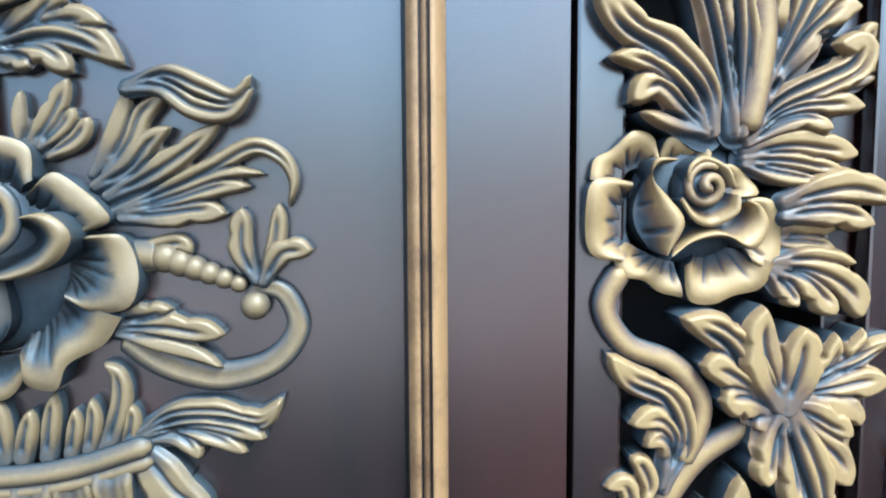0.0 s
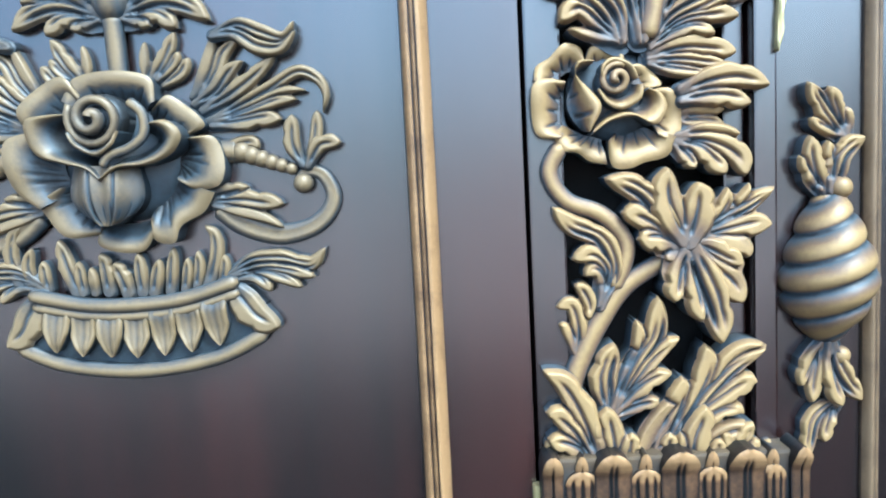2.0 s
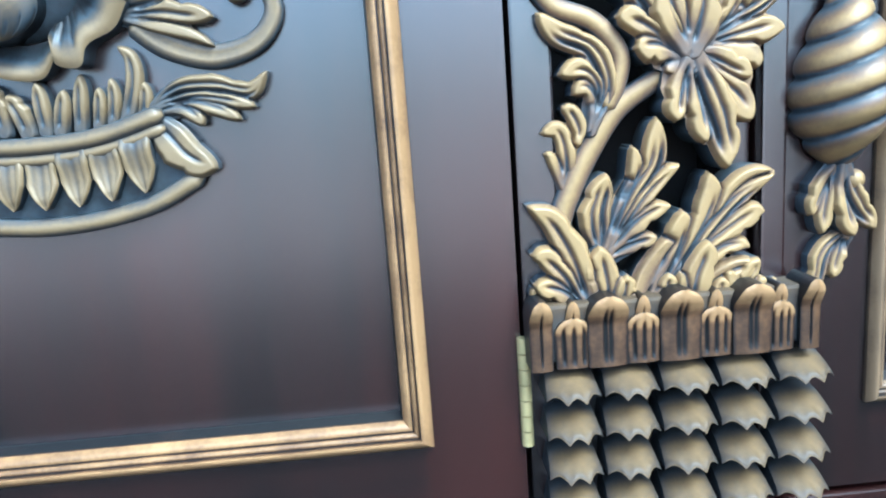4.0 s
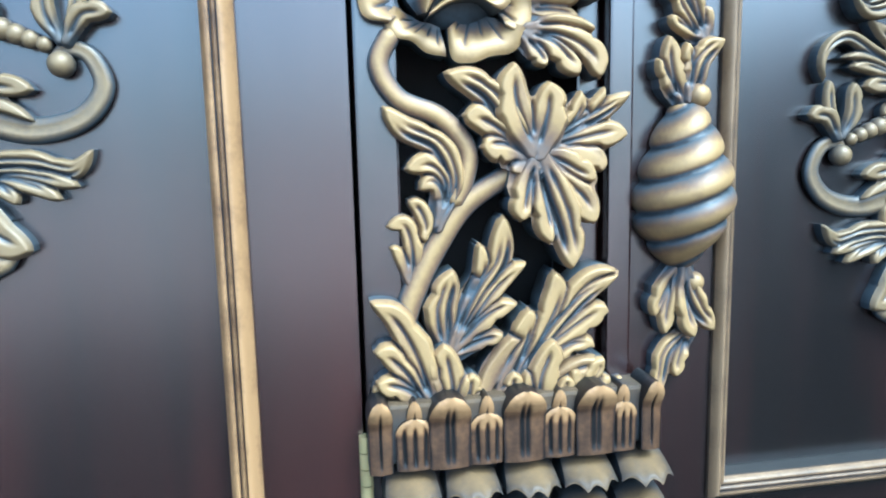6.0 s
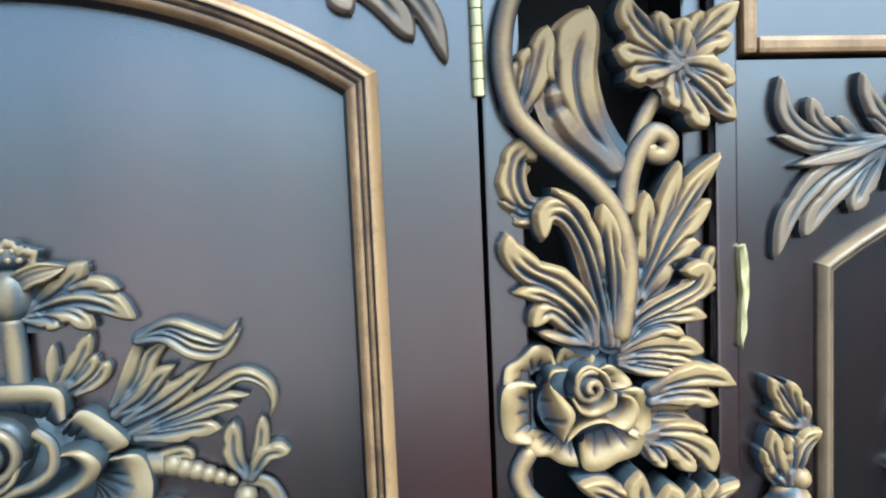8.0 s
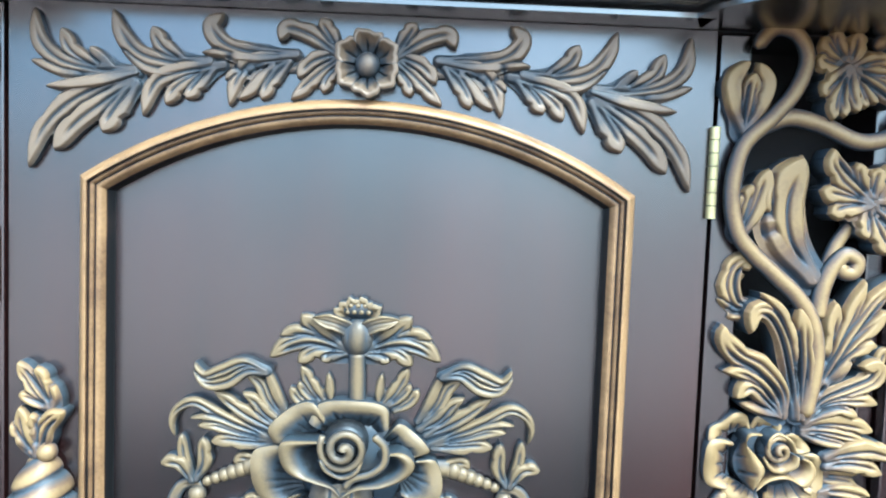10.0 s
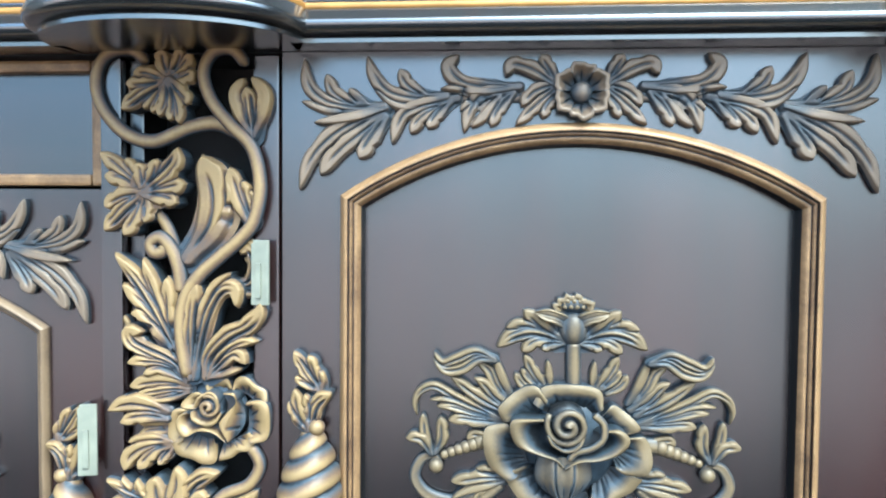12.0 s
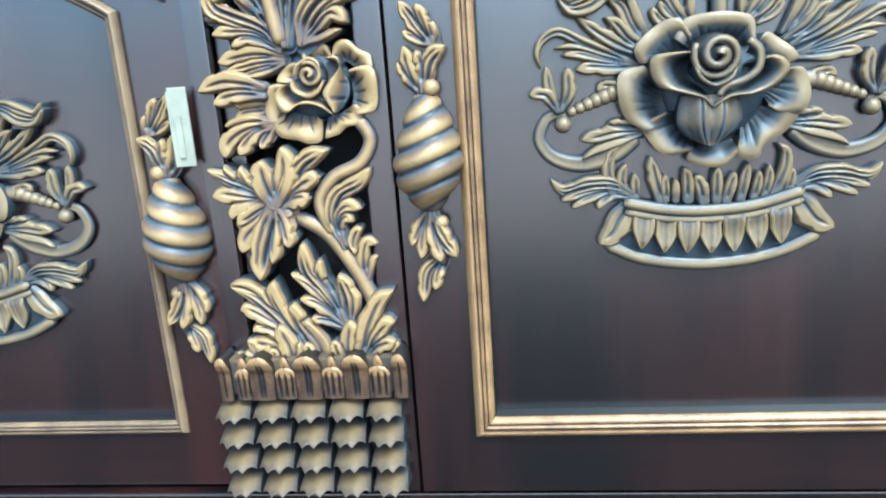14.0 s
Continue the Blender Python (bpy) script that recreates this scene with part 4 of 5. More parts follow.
    rose_petal(k, ((-0.017, 0.098), (-0.033, 0.098), (-0.045, 0.096), (-0.046, 0.086), (-0.040, 0.076), (-0.026, 0.071), (-0.013, 0.067), (-0.006, 0.060)), ((-0.013, 0.095), (-0.017, 0.093), (-0.020, 0.088), (-0.020, 0.084), (-0.018, 0.079), (-0.014, 0.076), (-0.010, 0.073), (-0.006, 0.068)), .026, .013, 0)
    rose_petal(k, ((0.021, 0.090), (0.034, 0.092), (0.042, 0.084), (0.036, 0.074), (0.022, 0.068), (0.006, 0.067), (-0.006, 0.060)), ((0.017, 0.087), (0.022, 0.085), (0.024, 0.081), (0.020, 0.078), (0.013, 0.075), (0.005, 0.073), (-0.004, 0.068)), .027, .013, 0)
    rose_petal(k, ((-0.020, 0.087), (-0.015, 0.079), (-0.005, 0.074), (0.005, 0.079), (0.009, 0.087)), ((-0.014, 0.089), (-0.011, 0.084), (-0.005, 0.081), (0.001, 0.084), (0.003, 0.089)), .030, .022, 4)
    stem(k, ((0.015, 0.103), (0.022, 0.096), (0.022, 0.085), (0.014, 0.078), (0.002, 0.074), (-0.003, 0.068)), .0030, .0026, .026)
    dome(k, "rose_core", -0.0042, 0.0940, 0.0150, 0.0150, 0.017, 0.008, 0, 0.15)
    spiral(k, -0.0042, 0.0945, 0.0150, 1.9, 0.0033, 0.026, 0.006, 2.6)
    # bloom on top
    stem(k, ((0.002, 0.118), (0.001, 0.153)), 0.0058, 0.0058, 0.005, "bloom_stalk")
    dome(k, "bloom_cup", 0.001, 0.163, 0.0115, 0.0135, 0.003, 0.010, 3, 0.95, 2.4)
    for sx in (-1, 1):
        tongue(k, ((sx * 0.004, 0.168), (sx * 0.014, 0.173), (sx * 0.029, 0.176)), 0.0055, 0.007, 0.005, "bloom_petal")
    for a in (48, 76, 104, 132):
        petal(k, 0.001, 0.170, a, 0.004, 0.020, 18, 0.004, 0.006, 3, 0.3, "bloom_petal")
    dome(k, "seed_head", 0.001, 0.1825, 0.0135, 0.0062, 0.004, 0.006, 0, 0.45)
    for i in range(11):
        row = i % 2
        ball(k, -0.0105 + 0.0023 * i, 0.1805 + 0.0042 * row - 0.00003 * (i - 5) ** 2, 0.0019, 0.0088 - 0.0001 * (i - 5) ** 2, "stamen")


def half_basket(k):
    """One half of the leaves, ribbons and scrolls round the basket rose."""
    plume(k, ((((0.0040, 0.1528), (0.0250, 0.1607), (0.0419, 0.1587), (0.0572, 0.1481)), 0.0068, 'p', 2), (((0.0060, 0.1545), (0.0220, 0.1640), (0.0365, 0.1771)), 0.0055, 'r', 1), (((0.0100, 0.1560), (0.0340, 0.1650), (0.0502, 0.1635)), 0.0050, 'r', 1), (((0.0080, 0.1530), (0.0260, 0.1535), (0.0379, 0.1453)), 0.0050, 'r', 1), (((0.0060, 0.1520), (0.0160, 0.1510), (0.0227, 0.1469)), 0.0045, 'r', 1)), 0.0075, 0.0018)
    plume(k, ((((0.0509, 0.0916), (0.0680, 0.0987), (0.0885, 0.1085), (0.1048, 0.1169), (0.1162, 0.1124), (0.1204, 0.1032), (0.1181, 0.0931)), 0.0034, 'p', 1), (((0.0445, 0.1016), (0.0573, 0.1092), (0.0650, 0.1184), (0.0740, 0.1243)), 0.0042, 'p', 1), (((0.0488, 0.0975), (0.0688, 0.1086), (0.0820, 0.1175), (0.0931, 0.1257)), 0.0044, 'p', 1), (((0.0536, 0.0927), (0.0747, 0.1000), (0.0932, 0.1066), (0.1086, 0.1061)), 0.0029, 'p', 0), (((0.0559, 0.0919), (0.0743, 0.0955), (0.0911, 0.1007), (0.1030, 0.1013)), 0.0033, 'r', 1), (((0.0540, 0.0895), (0.0706, 0.0902), (0.0839, 0.0917), (0.0936, 0.0906)), 0.0046, 'r', 1)), 0.0085, 0.0024)
    plume(k, ((((0.0542, 0.0722), (0.0645, 0.0772), (0.0746, 0.0793), (0.0793, 0.0751)), 0.0033, 'r', 1), (((0.0555, 0.0689), (0.0674, 0.0715), (0.0773, 0.0710)), 0.0030, 'p', 1)), 0.006, 0.0014)
    plume(k, ((((0.0429, 0.1062), (0.0506, 0.1186), (0.0556, 0.1310), (0.0584, 0.1409)), 0.0036, 'p', 0), (((0.0482, 0.1065), (0.0578, 0.1182), (0.0633, 0.1296), (0.0738, 0.1382)), 0.0039, 'p', 1)), 0.0075, 0.0012, "ribbon_stalk")
    plume(k, ((((0.0590, 0.1397), (0.0731, 0.1445), (0.0870, 0.1394), (0.0987, 0.1355), (0.1052, 0.1440)), 0.0036, 'p', 1), (((0.0582, 0.1384), (0.0713, 0.1390), (0.0837, 0.1313), (0.0966, 0.1300), (0.1058, 0.1389)), 0.0040, 'p', 1)), 0.009, 0.005, "ribbon_leaf")
    plume(k, ((((0.0196, 0.1171), (0.0278, 0.1275), (0.0358, 0.1429)), 0.0042, 'p', 1), (((0.0163, 0.1179), (0.0168, 0.1290), (0.0180, 0.1382)), 0.0026, 'p', 0), (((0.0271, 0.1135), (0.0376, 0.1199), (0.0426, 0.1279)), 0.0033, 'r', 1), (((0.0235, 0.1169), (0.0324, 0.1240), (0.0373, 0.1314)), 0.0033, 'r', 1)), 0.0065, 0.0012)
    plume(k, ((((0.0566, 0.0020), (0.0707, 0.0098), (0.0892, 0.0098), (0.1047, 0.0064), (0.1137, 0.0153)), 0.0050, 'p', 2), (((0.0572, 0.0017), (0.0771, 0.0061), (0.0944, 0.0035), (0.1062, -0.0011)), 0.0044, 'r', 1), (((0.0572, 0.0007), (0.0735, 0.0029), (0.0874, -0.0008), (0.0987, -0.0068)), 0.0037, 'r', 1), (((0.0563, -0.0010), (0.0684, 0.0015), (0.0764, -0.0030), (0.0804, -0.0083)), 0.0040, 'r', 1)), 0.008, 0.002)
    plume(k, ((((0.0479, 0.0492), (0.0607, 0.0509), (0.0715, 0.0533)), 0.0043, 'p', 1), (((0.0489, 0.0462), (0.0670, 0.0466), (0.0801, 0.0443), (0.0910, 0.0424)), 0.0046, 'r', 1), (((0.0500, 0.0432), (0.0664, 0.0390), (0.0810, 0.0343), (0.0906, 0.0285)), 0.0030, 'p', 0)), 0.008, 0.0026)
    plume(k, ((((0.1042, 0.0640), (0.0988, 0.0760), (0.0997, 0.0925)), 0.0043, 'r', 1),), 0.0075, 0.0026, "trumpet_petal")
    plume(k, ((((0.1065, 0.0646), (0.1125, 0.0789), (0.1142, 0.0940)), 0.0033, 'r', 1),), 0.0065, 0.0022, "trumpet_petal")
    plume(k, ((((0.1071, 0.0632), (0.1149, 0.0752), (0.1268, 0.0759)), 0.0043, 'r', 1),), 0.008, 0.003, "trumpet_petal")
    stem(k, ((0.0534, 0.0432), (0.0678, 0.0310), (0.0891, 0.0244), (0.1097, 0.0296), (0.1201, 0.0433), (0.1153, 0.0574), (0.1058, 0.0605), (0.1007, 0.0546)), .0080, .0034, .003, "scroll", 0.72, 0.30)
    stem(k, ((0.046, 0.073), (0.056, 0.0745), (0.066, 0.074)), .0062, .0070, .003, "horn")
    ball(k, 0.1035, 0.0535, 0.0060, 0.005, "scroll_end")
    for i in range(6):
        ball(k, 0.0690 + 0.0056 * i, 0.0732 - 0.0022 * i, 0.0062 - 0.0005 * i, 0.004, "horn_bead")


def garland_half(k):
    stem(k, ((-0.020, 0.039), (-0.052, 0.037), (-0.083, 0.038), (-0.113, 0.032), (-0.144, 0.029), (-0.171, 0.022)), .0035, .002, .001)
    plume(k, ((((-0.1450, 0.0293), (-0.1667, 0.0217), (-0.1886, 0.0089), (-0.2037, -0.0080), (-0.2125, -0.0324)), 0.0062, 'p', 1), (((-0.1485, 0.0239), (-0.1668, 0.0107), (-0.1844, -0.0039), (-0.1960, -0.0205)), 0.0066, 'r', 1), (((-0.1459, 0.0231), (-0.1572, 0.0072), (-0.1661, -0.0080)), 0.0065, 'r', 1)), 0.008, 0.0012)
    plume(k, ((((-0.1450, 0.0298), (-0.1666, 0.0242), (-0.1841, 0.0211), (-0.2011, 0.0188)), 0.0035, 'p', 0),), 0.008, 0.003)
    plume(k, ((((-0.1471, 0.0315), (-0.1709, 0.0302), (-0.1926, 0.0348), (-0.2055, 0.0472), (-0.2087, 0.0675)), 0.0057, 'p', 1), (((-0.1666, 0.0310), (-0.1847, 0.0414), (-0.1915, 0.0554)), 0.0048, 'r', 1), (((-0.1588, 0.0317), (-0.1674, 0.0381), (-0.1742, 0.0446)), 0.0035, 'r', 0), (((-0.1666, 0.0284), (-0.1905, 0.0297), (-0.2110, 0.0351)), 0.0039, 'p', 0)), 0.0075, 0.0016)
    plume(k, ((((-0.1001, 0.0390), (-0.1235, 0.0365), (-0.1441, 0.0415), (-0.1551, 0.0547), (-0.1602, 0.0689)), 0.0060, 'p', 1), (((-0.1150, 0.0385), (-0.1286, 0.0470), (-0.1354, 0.0588)), 0.0051, 'r', 1), (((-0.1086, 0.0358), (-0.1342, 0.0321), (-0.1552, 0.0442)), 0.0039, 'p', 0)), 0.0075, 0.0016)
    plume(k, ((((-0.0916, 0.0372), (-0.1184, 0.0318), (-0.1338, 0.0245), (-0.1413, 0.0028)), 0.0056, 'p', 1), (((-0.1022, 0.0341), (-0.1193, 0.0218), (-0.1270, 0.0110)), 0.0047, 'r', 1), (((-0.0971, 0.0348), (-0.1065, 0.0258), (-0.1142, 0.0150)), 0.0051, 'r', 1)), 0.0075, 0.0012)
    plume(k, ((((-0.0454, 0.0455), (-0.0726, 0.0447), (-0.0903, 0.0492), (-0.0988, 0.0606), (-0.0912, 0.0686)), 0.0059, 'r', 1), (((-0.0642, 0.0466), (-0.0832, 0.0449), (-0.1047, 0.0441)), 0.0034, 'p', 0)), 0.008, 0.002)
    plume(k, ((((-0.0454, 0.0446), (-0.0718, 0.0406), (-0.0819, 0.0304), (-0.0869, 0.0113)), 0.0051, 'p', 1), (((-0.0684, 0.0393), (-0.0819, 0.0329), (-0.0895, 0.0280)), 0.0038, 'r', 0), (((-0.0496, 0.0414), (-0.0608, 0.0284), (-0.0666, 0.0164)), 0.0046, 'r', 1), (((-0.0600, 0.0383), (-0.0704, 0.0252), (-0.0810, 0.0154)), 0.0038, 'p', 0)), 0.0075, 0.0012)
    plume(k, ((((-0.0176, 0.0457), (-0.0343, 0.0576), (-0.0501, 0.0620), (-0.0559, 0.0539)), 0.0054, 'r', 1), (((-0.0184, 0.0499), (-0.0248, 0.0602), (-0.0302, 0.0681)), 0.0050, 'r', 1)), 0.008, 0.0022)
    plume(k, ((((-0.0159, 0.0457), (-0.0299, 0.0336), (-0.0481, 0.0170)), 0.0046, 'p', 1), (((-0.0159, 0.0416), (-0.0245, 0.0315), (-0.0281, 0.0225)), 0.0042, 'r', 1), (((-0.0184, 0.0478), (-0.0350, 0.0420), (-0.0440, 0.0314)), 0.0046, 'r', 1)), 0.0075, 0.0014)


def garland_flower(k):
    for i in range(6):
        petal(k, 0.0, 0.041, 30 + 60 * i, 0.006, 0.021, 33, 0.004, 0.010, 3)
    dome(k, "flower_heart", 0.0, 0.041, 0.0080, 0.0080, 0.006, 0.006, 2, 1.0)


def handle_carving(k):
    """A beehive grip between small leaves."""
    plume(k, ((((-0.0043, 0.0736), (-0.0149, 0.0870), (-0.0254, 0.1042)), 0.0051, 'p', 2), (((-0.0040, 0.0741), (-0.0086, 0.0882), (-0.0137, 0.1010)), 0.0042, 'r', 1), (((-0.0037, 0.0747), (-0.0037, 0.0825), (-0.0058, 0.0901)), 0.0034, 'r', 0), (((-0.0064, 0.0742), (-0.0168, 0.0793), (-0.0243, 0.0839)), 0.0036, 'r', 1)), 0.01, 0.004)
    plume(k, ((((-0.0138, 0.0412), (-0.0211, 0.0574), (-0.0243, 0.0753)), 0.0057, 'p', 1), (((-0.0144, 0.0424), (-0.0232, 0.0535), (-0.0301, 0.0642)), 0.0042, 'p', 1)), 0.01, 0.004)
    plume(k, ((((-0.0125, 0.0440), (-0.0083, 0.0631), (0.0043, 0.0733)), 0.0062, 'p', 2), (((-0.0132, 0.0446), (-0.0128, 0.0590), (-0.0159, 0.0717)), 0.0049, 'p', 1)), 0.01, 0.006)
    plume(k, ((((-0.0162, -0.0423), (-0.0237, -0.0537), (-0.0296, -0.0670)), 0.0050, 'p', 1), (((-0.0155, -0.0423), (-0.0205, -0.0600), (-0.0230, -0.0774)), 0.0051, 'p', 1)), 0.009, 0.004)
    plume(k, ((((-0.0124, -0.0426), (-0.0081, -0.0580), (0.0036, -0.0762)), 0.0062, 'p', 2), (((-0.0136, -0.0425), (-0.0126, -0.0613), (-0.0080, -0.0788)), 0.0052, 'r', 1)), 0.01, 0.006)
    plume(k, ((((-0.0067, -0.0764), (-0.0204, -0.0880), (-0.0245, -0.1118)), 0.0051, 'p', 2), (((-0.0067, -0.0771), (-0.0118, -0.0898), (-0.0146, -0.1016)), 0.0042, 'r', 1), (((-0.0067, -0.0758), (-0.0086, -0.0824), (-0.0105, -0.0884)), 0.0029, 'r', 0)), 0.008, 0.002)
    ball(k, -0.0074, 0.0455, 0.0064, 0.010, "pearl")
    ball(k, -0.0066, -0.0500, 0.0056, 0.009, "pearl")
    nu, nv = 60, 25
    u, g = np.linspace(0, 1, nu)[:, None], np.linspace(-math.pi / 2 - 0.25, math.pi / 2 + 0.25, nv)[None, :]
    z = 0.042 - 0.084 * u
    prof = np.clip(np.sin(math.pi * (0.04 + 0.93 * u)), 0, 1) ** 0.62 * (1 + 0.10 * np.sin(2 * math.pi * u + 3.4))
    band = (u * 5.3 + 0.30 * np.sin(g)) % 1.0
    ripple = np.abs(np.sin(np.pi * band)) ** 0.38
    r = 0.0248 * prof * (0.76 + 0.24 * ripple)
    x = -0.013 + r * np.sin(g) + 0 * u
    h = 0.006 + r * np.cos(g) * 1.15
    verts = np.stack([x, -h, z + 0.003 * np.sin(g) * prof], axis=2).reshape(-1, 3)
    # upper half of each band kept bluish: sky sheen painted into the mask
    uv = np.stack([np.repeat(np.linspace(0, 1, nu), nv), ((0.22 + 0.84 * smooth(0.42, 0.86, ripple)) * (0.66 + 0.34 * np.cos(g)) * (0.50 + 0.50 * smooth(0.15, 0.60, band))).ravel()], axis=1)
    faces = [(i * nv + j, i * nv + j + 1, (i + 1) * nv + j + 1, (i + 1) * nv + j) for i in range(nu - 1) for j in range(nv - 1)]
    mid = (nu // 2) * nv + nv // 2
    if np.cross(verts[mid + 1] - verts[mid], verts[mid + nv] - verts[mid])[1] > 0:
        faces = [tuple(reversed(f)) for f in faces]
    k.add("grip", verts, faces, uv)


def frame_moulding(k, half, z0, z1, rise, profile):
    """Four mitred lengths round a panel: two uprights, a foot and a segmental arch."""
    arch = []
    R = (half * half + rise * rise) / (2 * rise)
    a0 = math.asin(half / R)
    steps = 28
    for i in range(steps + 1):
        a = -a0 + 2 * a0 * i / steps
        arch.append((R * math.sin(a), z1 + rise - R + R * math.cos(a)))
    ring = [(half, z0), (-half, z0)] + arch
    n = len(ring)
    p = np.array(ring)

    def mitre(i):
        a, b = p[i] - p[i - 1], p[(i + 1) % n] - p[i]
        a, b = a / np.linalg.norm(a), b / np.linalg.norm(b)
        na, nb = np.array([a[1], -a[0]]), np.array([b[1], -b[0]])
        mm = na + nb
        return mm / max(1e-6, mm @ na)

    def length(name, ids):
        verts, uvs, faces, m = [], [], [], len(profile)
        for i in ids:
            q = mitre(i % n)
            for ac, hh, gg in profile:
                w = p[i % n] + q * ac
                verts.append((w[0], -hh, w[1]))
                uvs.append((0, gg))
        for i in range(len(ids) - 1):
            for j in range(m - 1):
                a = i * m + j
                faces.append((a, a + 1, a + m + 1, a + m))
        v = np.array(verts)
        if np.cross(v[1] - v[0], v[m] - v[0])[1] > 0:
            faces = [tuple(reversed(f)) for f in faces]
        ob = k.add(name, v, faces, uvs)
        ob.data.polygons.foreach_set("use_smooth", [False] * len(ob.data.polygons))
        return ob

    length("moulding_foot", [0, 1])
    length("moulding_upright", [1, 2])
    length("moulding_arch", list(range(2, n)))
    length("moulding_upright", [n - 1, n])
    return ring


def reeds(width, height):
    """Profile of the panel moulding from the outer edge in: a broad bright bead, then fine reeds that step down to the panel."""
    out = [(0, -0.006, 0.05)]
    steps = 60
    for i in range(steps + 1):
        s = i / steps
        if s < 0.40:
            b = s / 0.40
            hh, gg = height * (0.22 + 0.78 * math.sin(math.pi * (0.05 + 0.52 * b))), 0.84 + 0.18 * math.sin(math.pi * b)
        elif s < 0.435:
            hh, gg = height * 0.66, 0.26
        elif s < 0.60:
            b = (s - 0.435) / 0.165
            hh, gg = height * (0.66 + 0.10 * math.sin(math.pi * b) - 0.14 * b), 0.76
        elif s < 0.635:
            hh, gg = height * 0.44, 0.26
        elif s < 0.93:
            b = (s - 0.635) / 0.295
            hh, gg = height * (0.46 + 0.16 * math.sin(math.pi * b) - 0.42 * b), 0.84
        else:
            b = (s - 0.93) / 0.07
            hh, gg = -0.001 - 0.008 * b, 0.08
        out.append((width * s, hh, gg))
    out.append((width, -0.012, 0.0))
    return out


# ---- setting ----
def slab(name, x0, x1, y0, y1, z0, z1, mat, label, category):
    ob = new(name, box(name, x0, x1, y0, y1, z0, z1, 0))
    ob.data.materials.append(mat)
    return tagged(ob, label, category, "", "structure")


# wall_back is in view; everything else is added to shape light and reflections
slab("floor", -2.4, 1.60, -1.9, 0.62, -0.12, 0.0, DARK_FLOOR, "unseen floor under the sideboard, near black to darken reflections", "floor")
slab("wall_back", -2.4, 1.60, 0.50, 0.62, 0.0, 2.9, PLASTER, "plain grey plastered wall behind the sideboard", "wall")
slab("wall_left", -2.52, -2.4, -0.6, 0.62, 0.0, 2.9, PLASTER, "unseen plain grey side wall added to close the left", "wall")
slab("unseen_wall_right", 1.60, 1.72, -0.6, 0.62, 0.0, 2.9, DARKWALL, "unseen dark brown side wall added to darken reflections at the right", "wall")
slab("parapet", 1.60, 1.72, -2.2, -0.603, 0.0, 0.85, DARKWALL, "unseen low dark wall added to darken low reflections at the right", "parapet")
slab("ceiling", -2.52, 1.72, -1.0, 0.62, 2.9, 3.0, PLASTER, "unseen plain pale ceiling added to keep off sky from overhead", "ceiling")
ground = new("ground", mesh("ground", [(-900, -900, -0.13), (900, -900, -0.13), (900, 900, -0.13), (-900, 900, -0.13)], [(0, 1, 2, 3)]))
ground.data.materials.append(REFLECTED_GROUND)
tagged(ground, "unseen outdoor ground, reddish for its reflection in the lacquer", "ground", "", "structure")

# ---- sideboard ----
POST, POST_HALF, WING = 0.3005, 0.0705, 0.604
TOP, FOOT = 0.874, 0.262
board = holder("sideboard", None, (0, 0, 0))
tagged(board, "dark stained sideboard with gilded carved doors and pierced posts", "sideboard")

# carcass
part("base_plinth", box("base_plinth", -0.86, 0.86, 0.004, 0.44, 0.0, FOOT - 0.005), WOOD_ACROSS, board)
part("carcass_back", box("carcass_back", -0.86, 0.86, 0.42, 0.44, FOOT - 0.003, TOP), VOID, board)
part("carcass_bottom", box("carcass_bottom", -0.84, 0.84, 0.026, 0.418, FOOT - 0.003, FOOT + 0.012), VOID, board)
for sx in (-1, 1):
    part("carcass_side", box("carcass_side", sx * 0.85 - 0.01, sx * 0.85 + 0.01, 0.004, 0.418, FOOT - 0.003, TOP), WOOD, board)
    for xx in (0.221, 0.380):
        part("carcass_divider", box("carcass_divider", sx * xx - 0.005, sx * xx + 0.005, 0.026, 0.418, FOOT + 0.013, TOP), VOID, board)


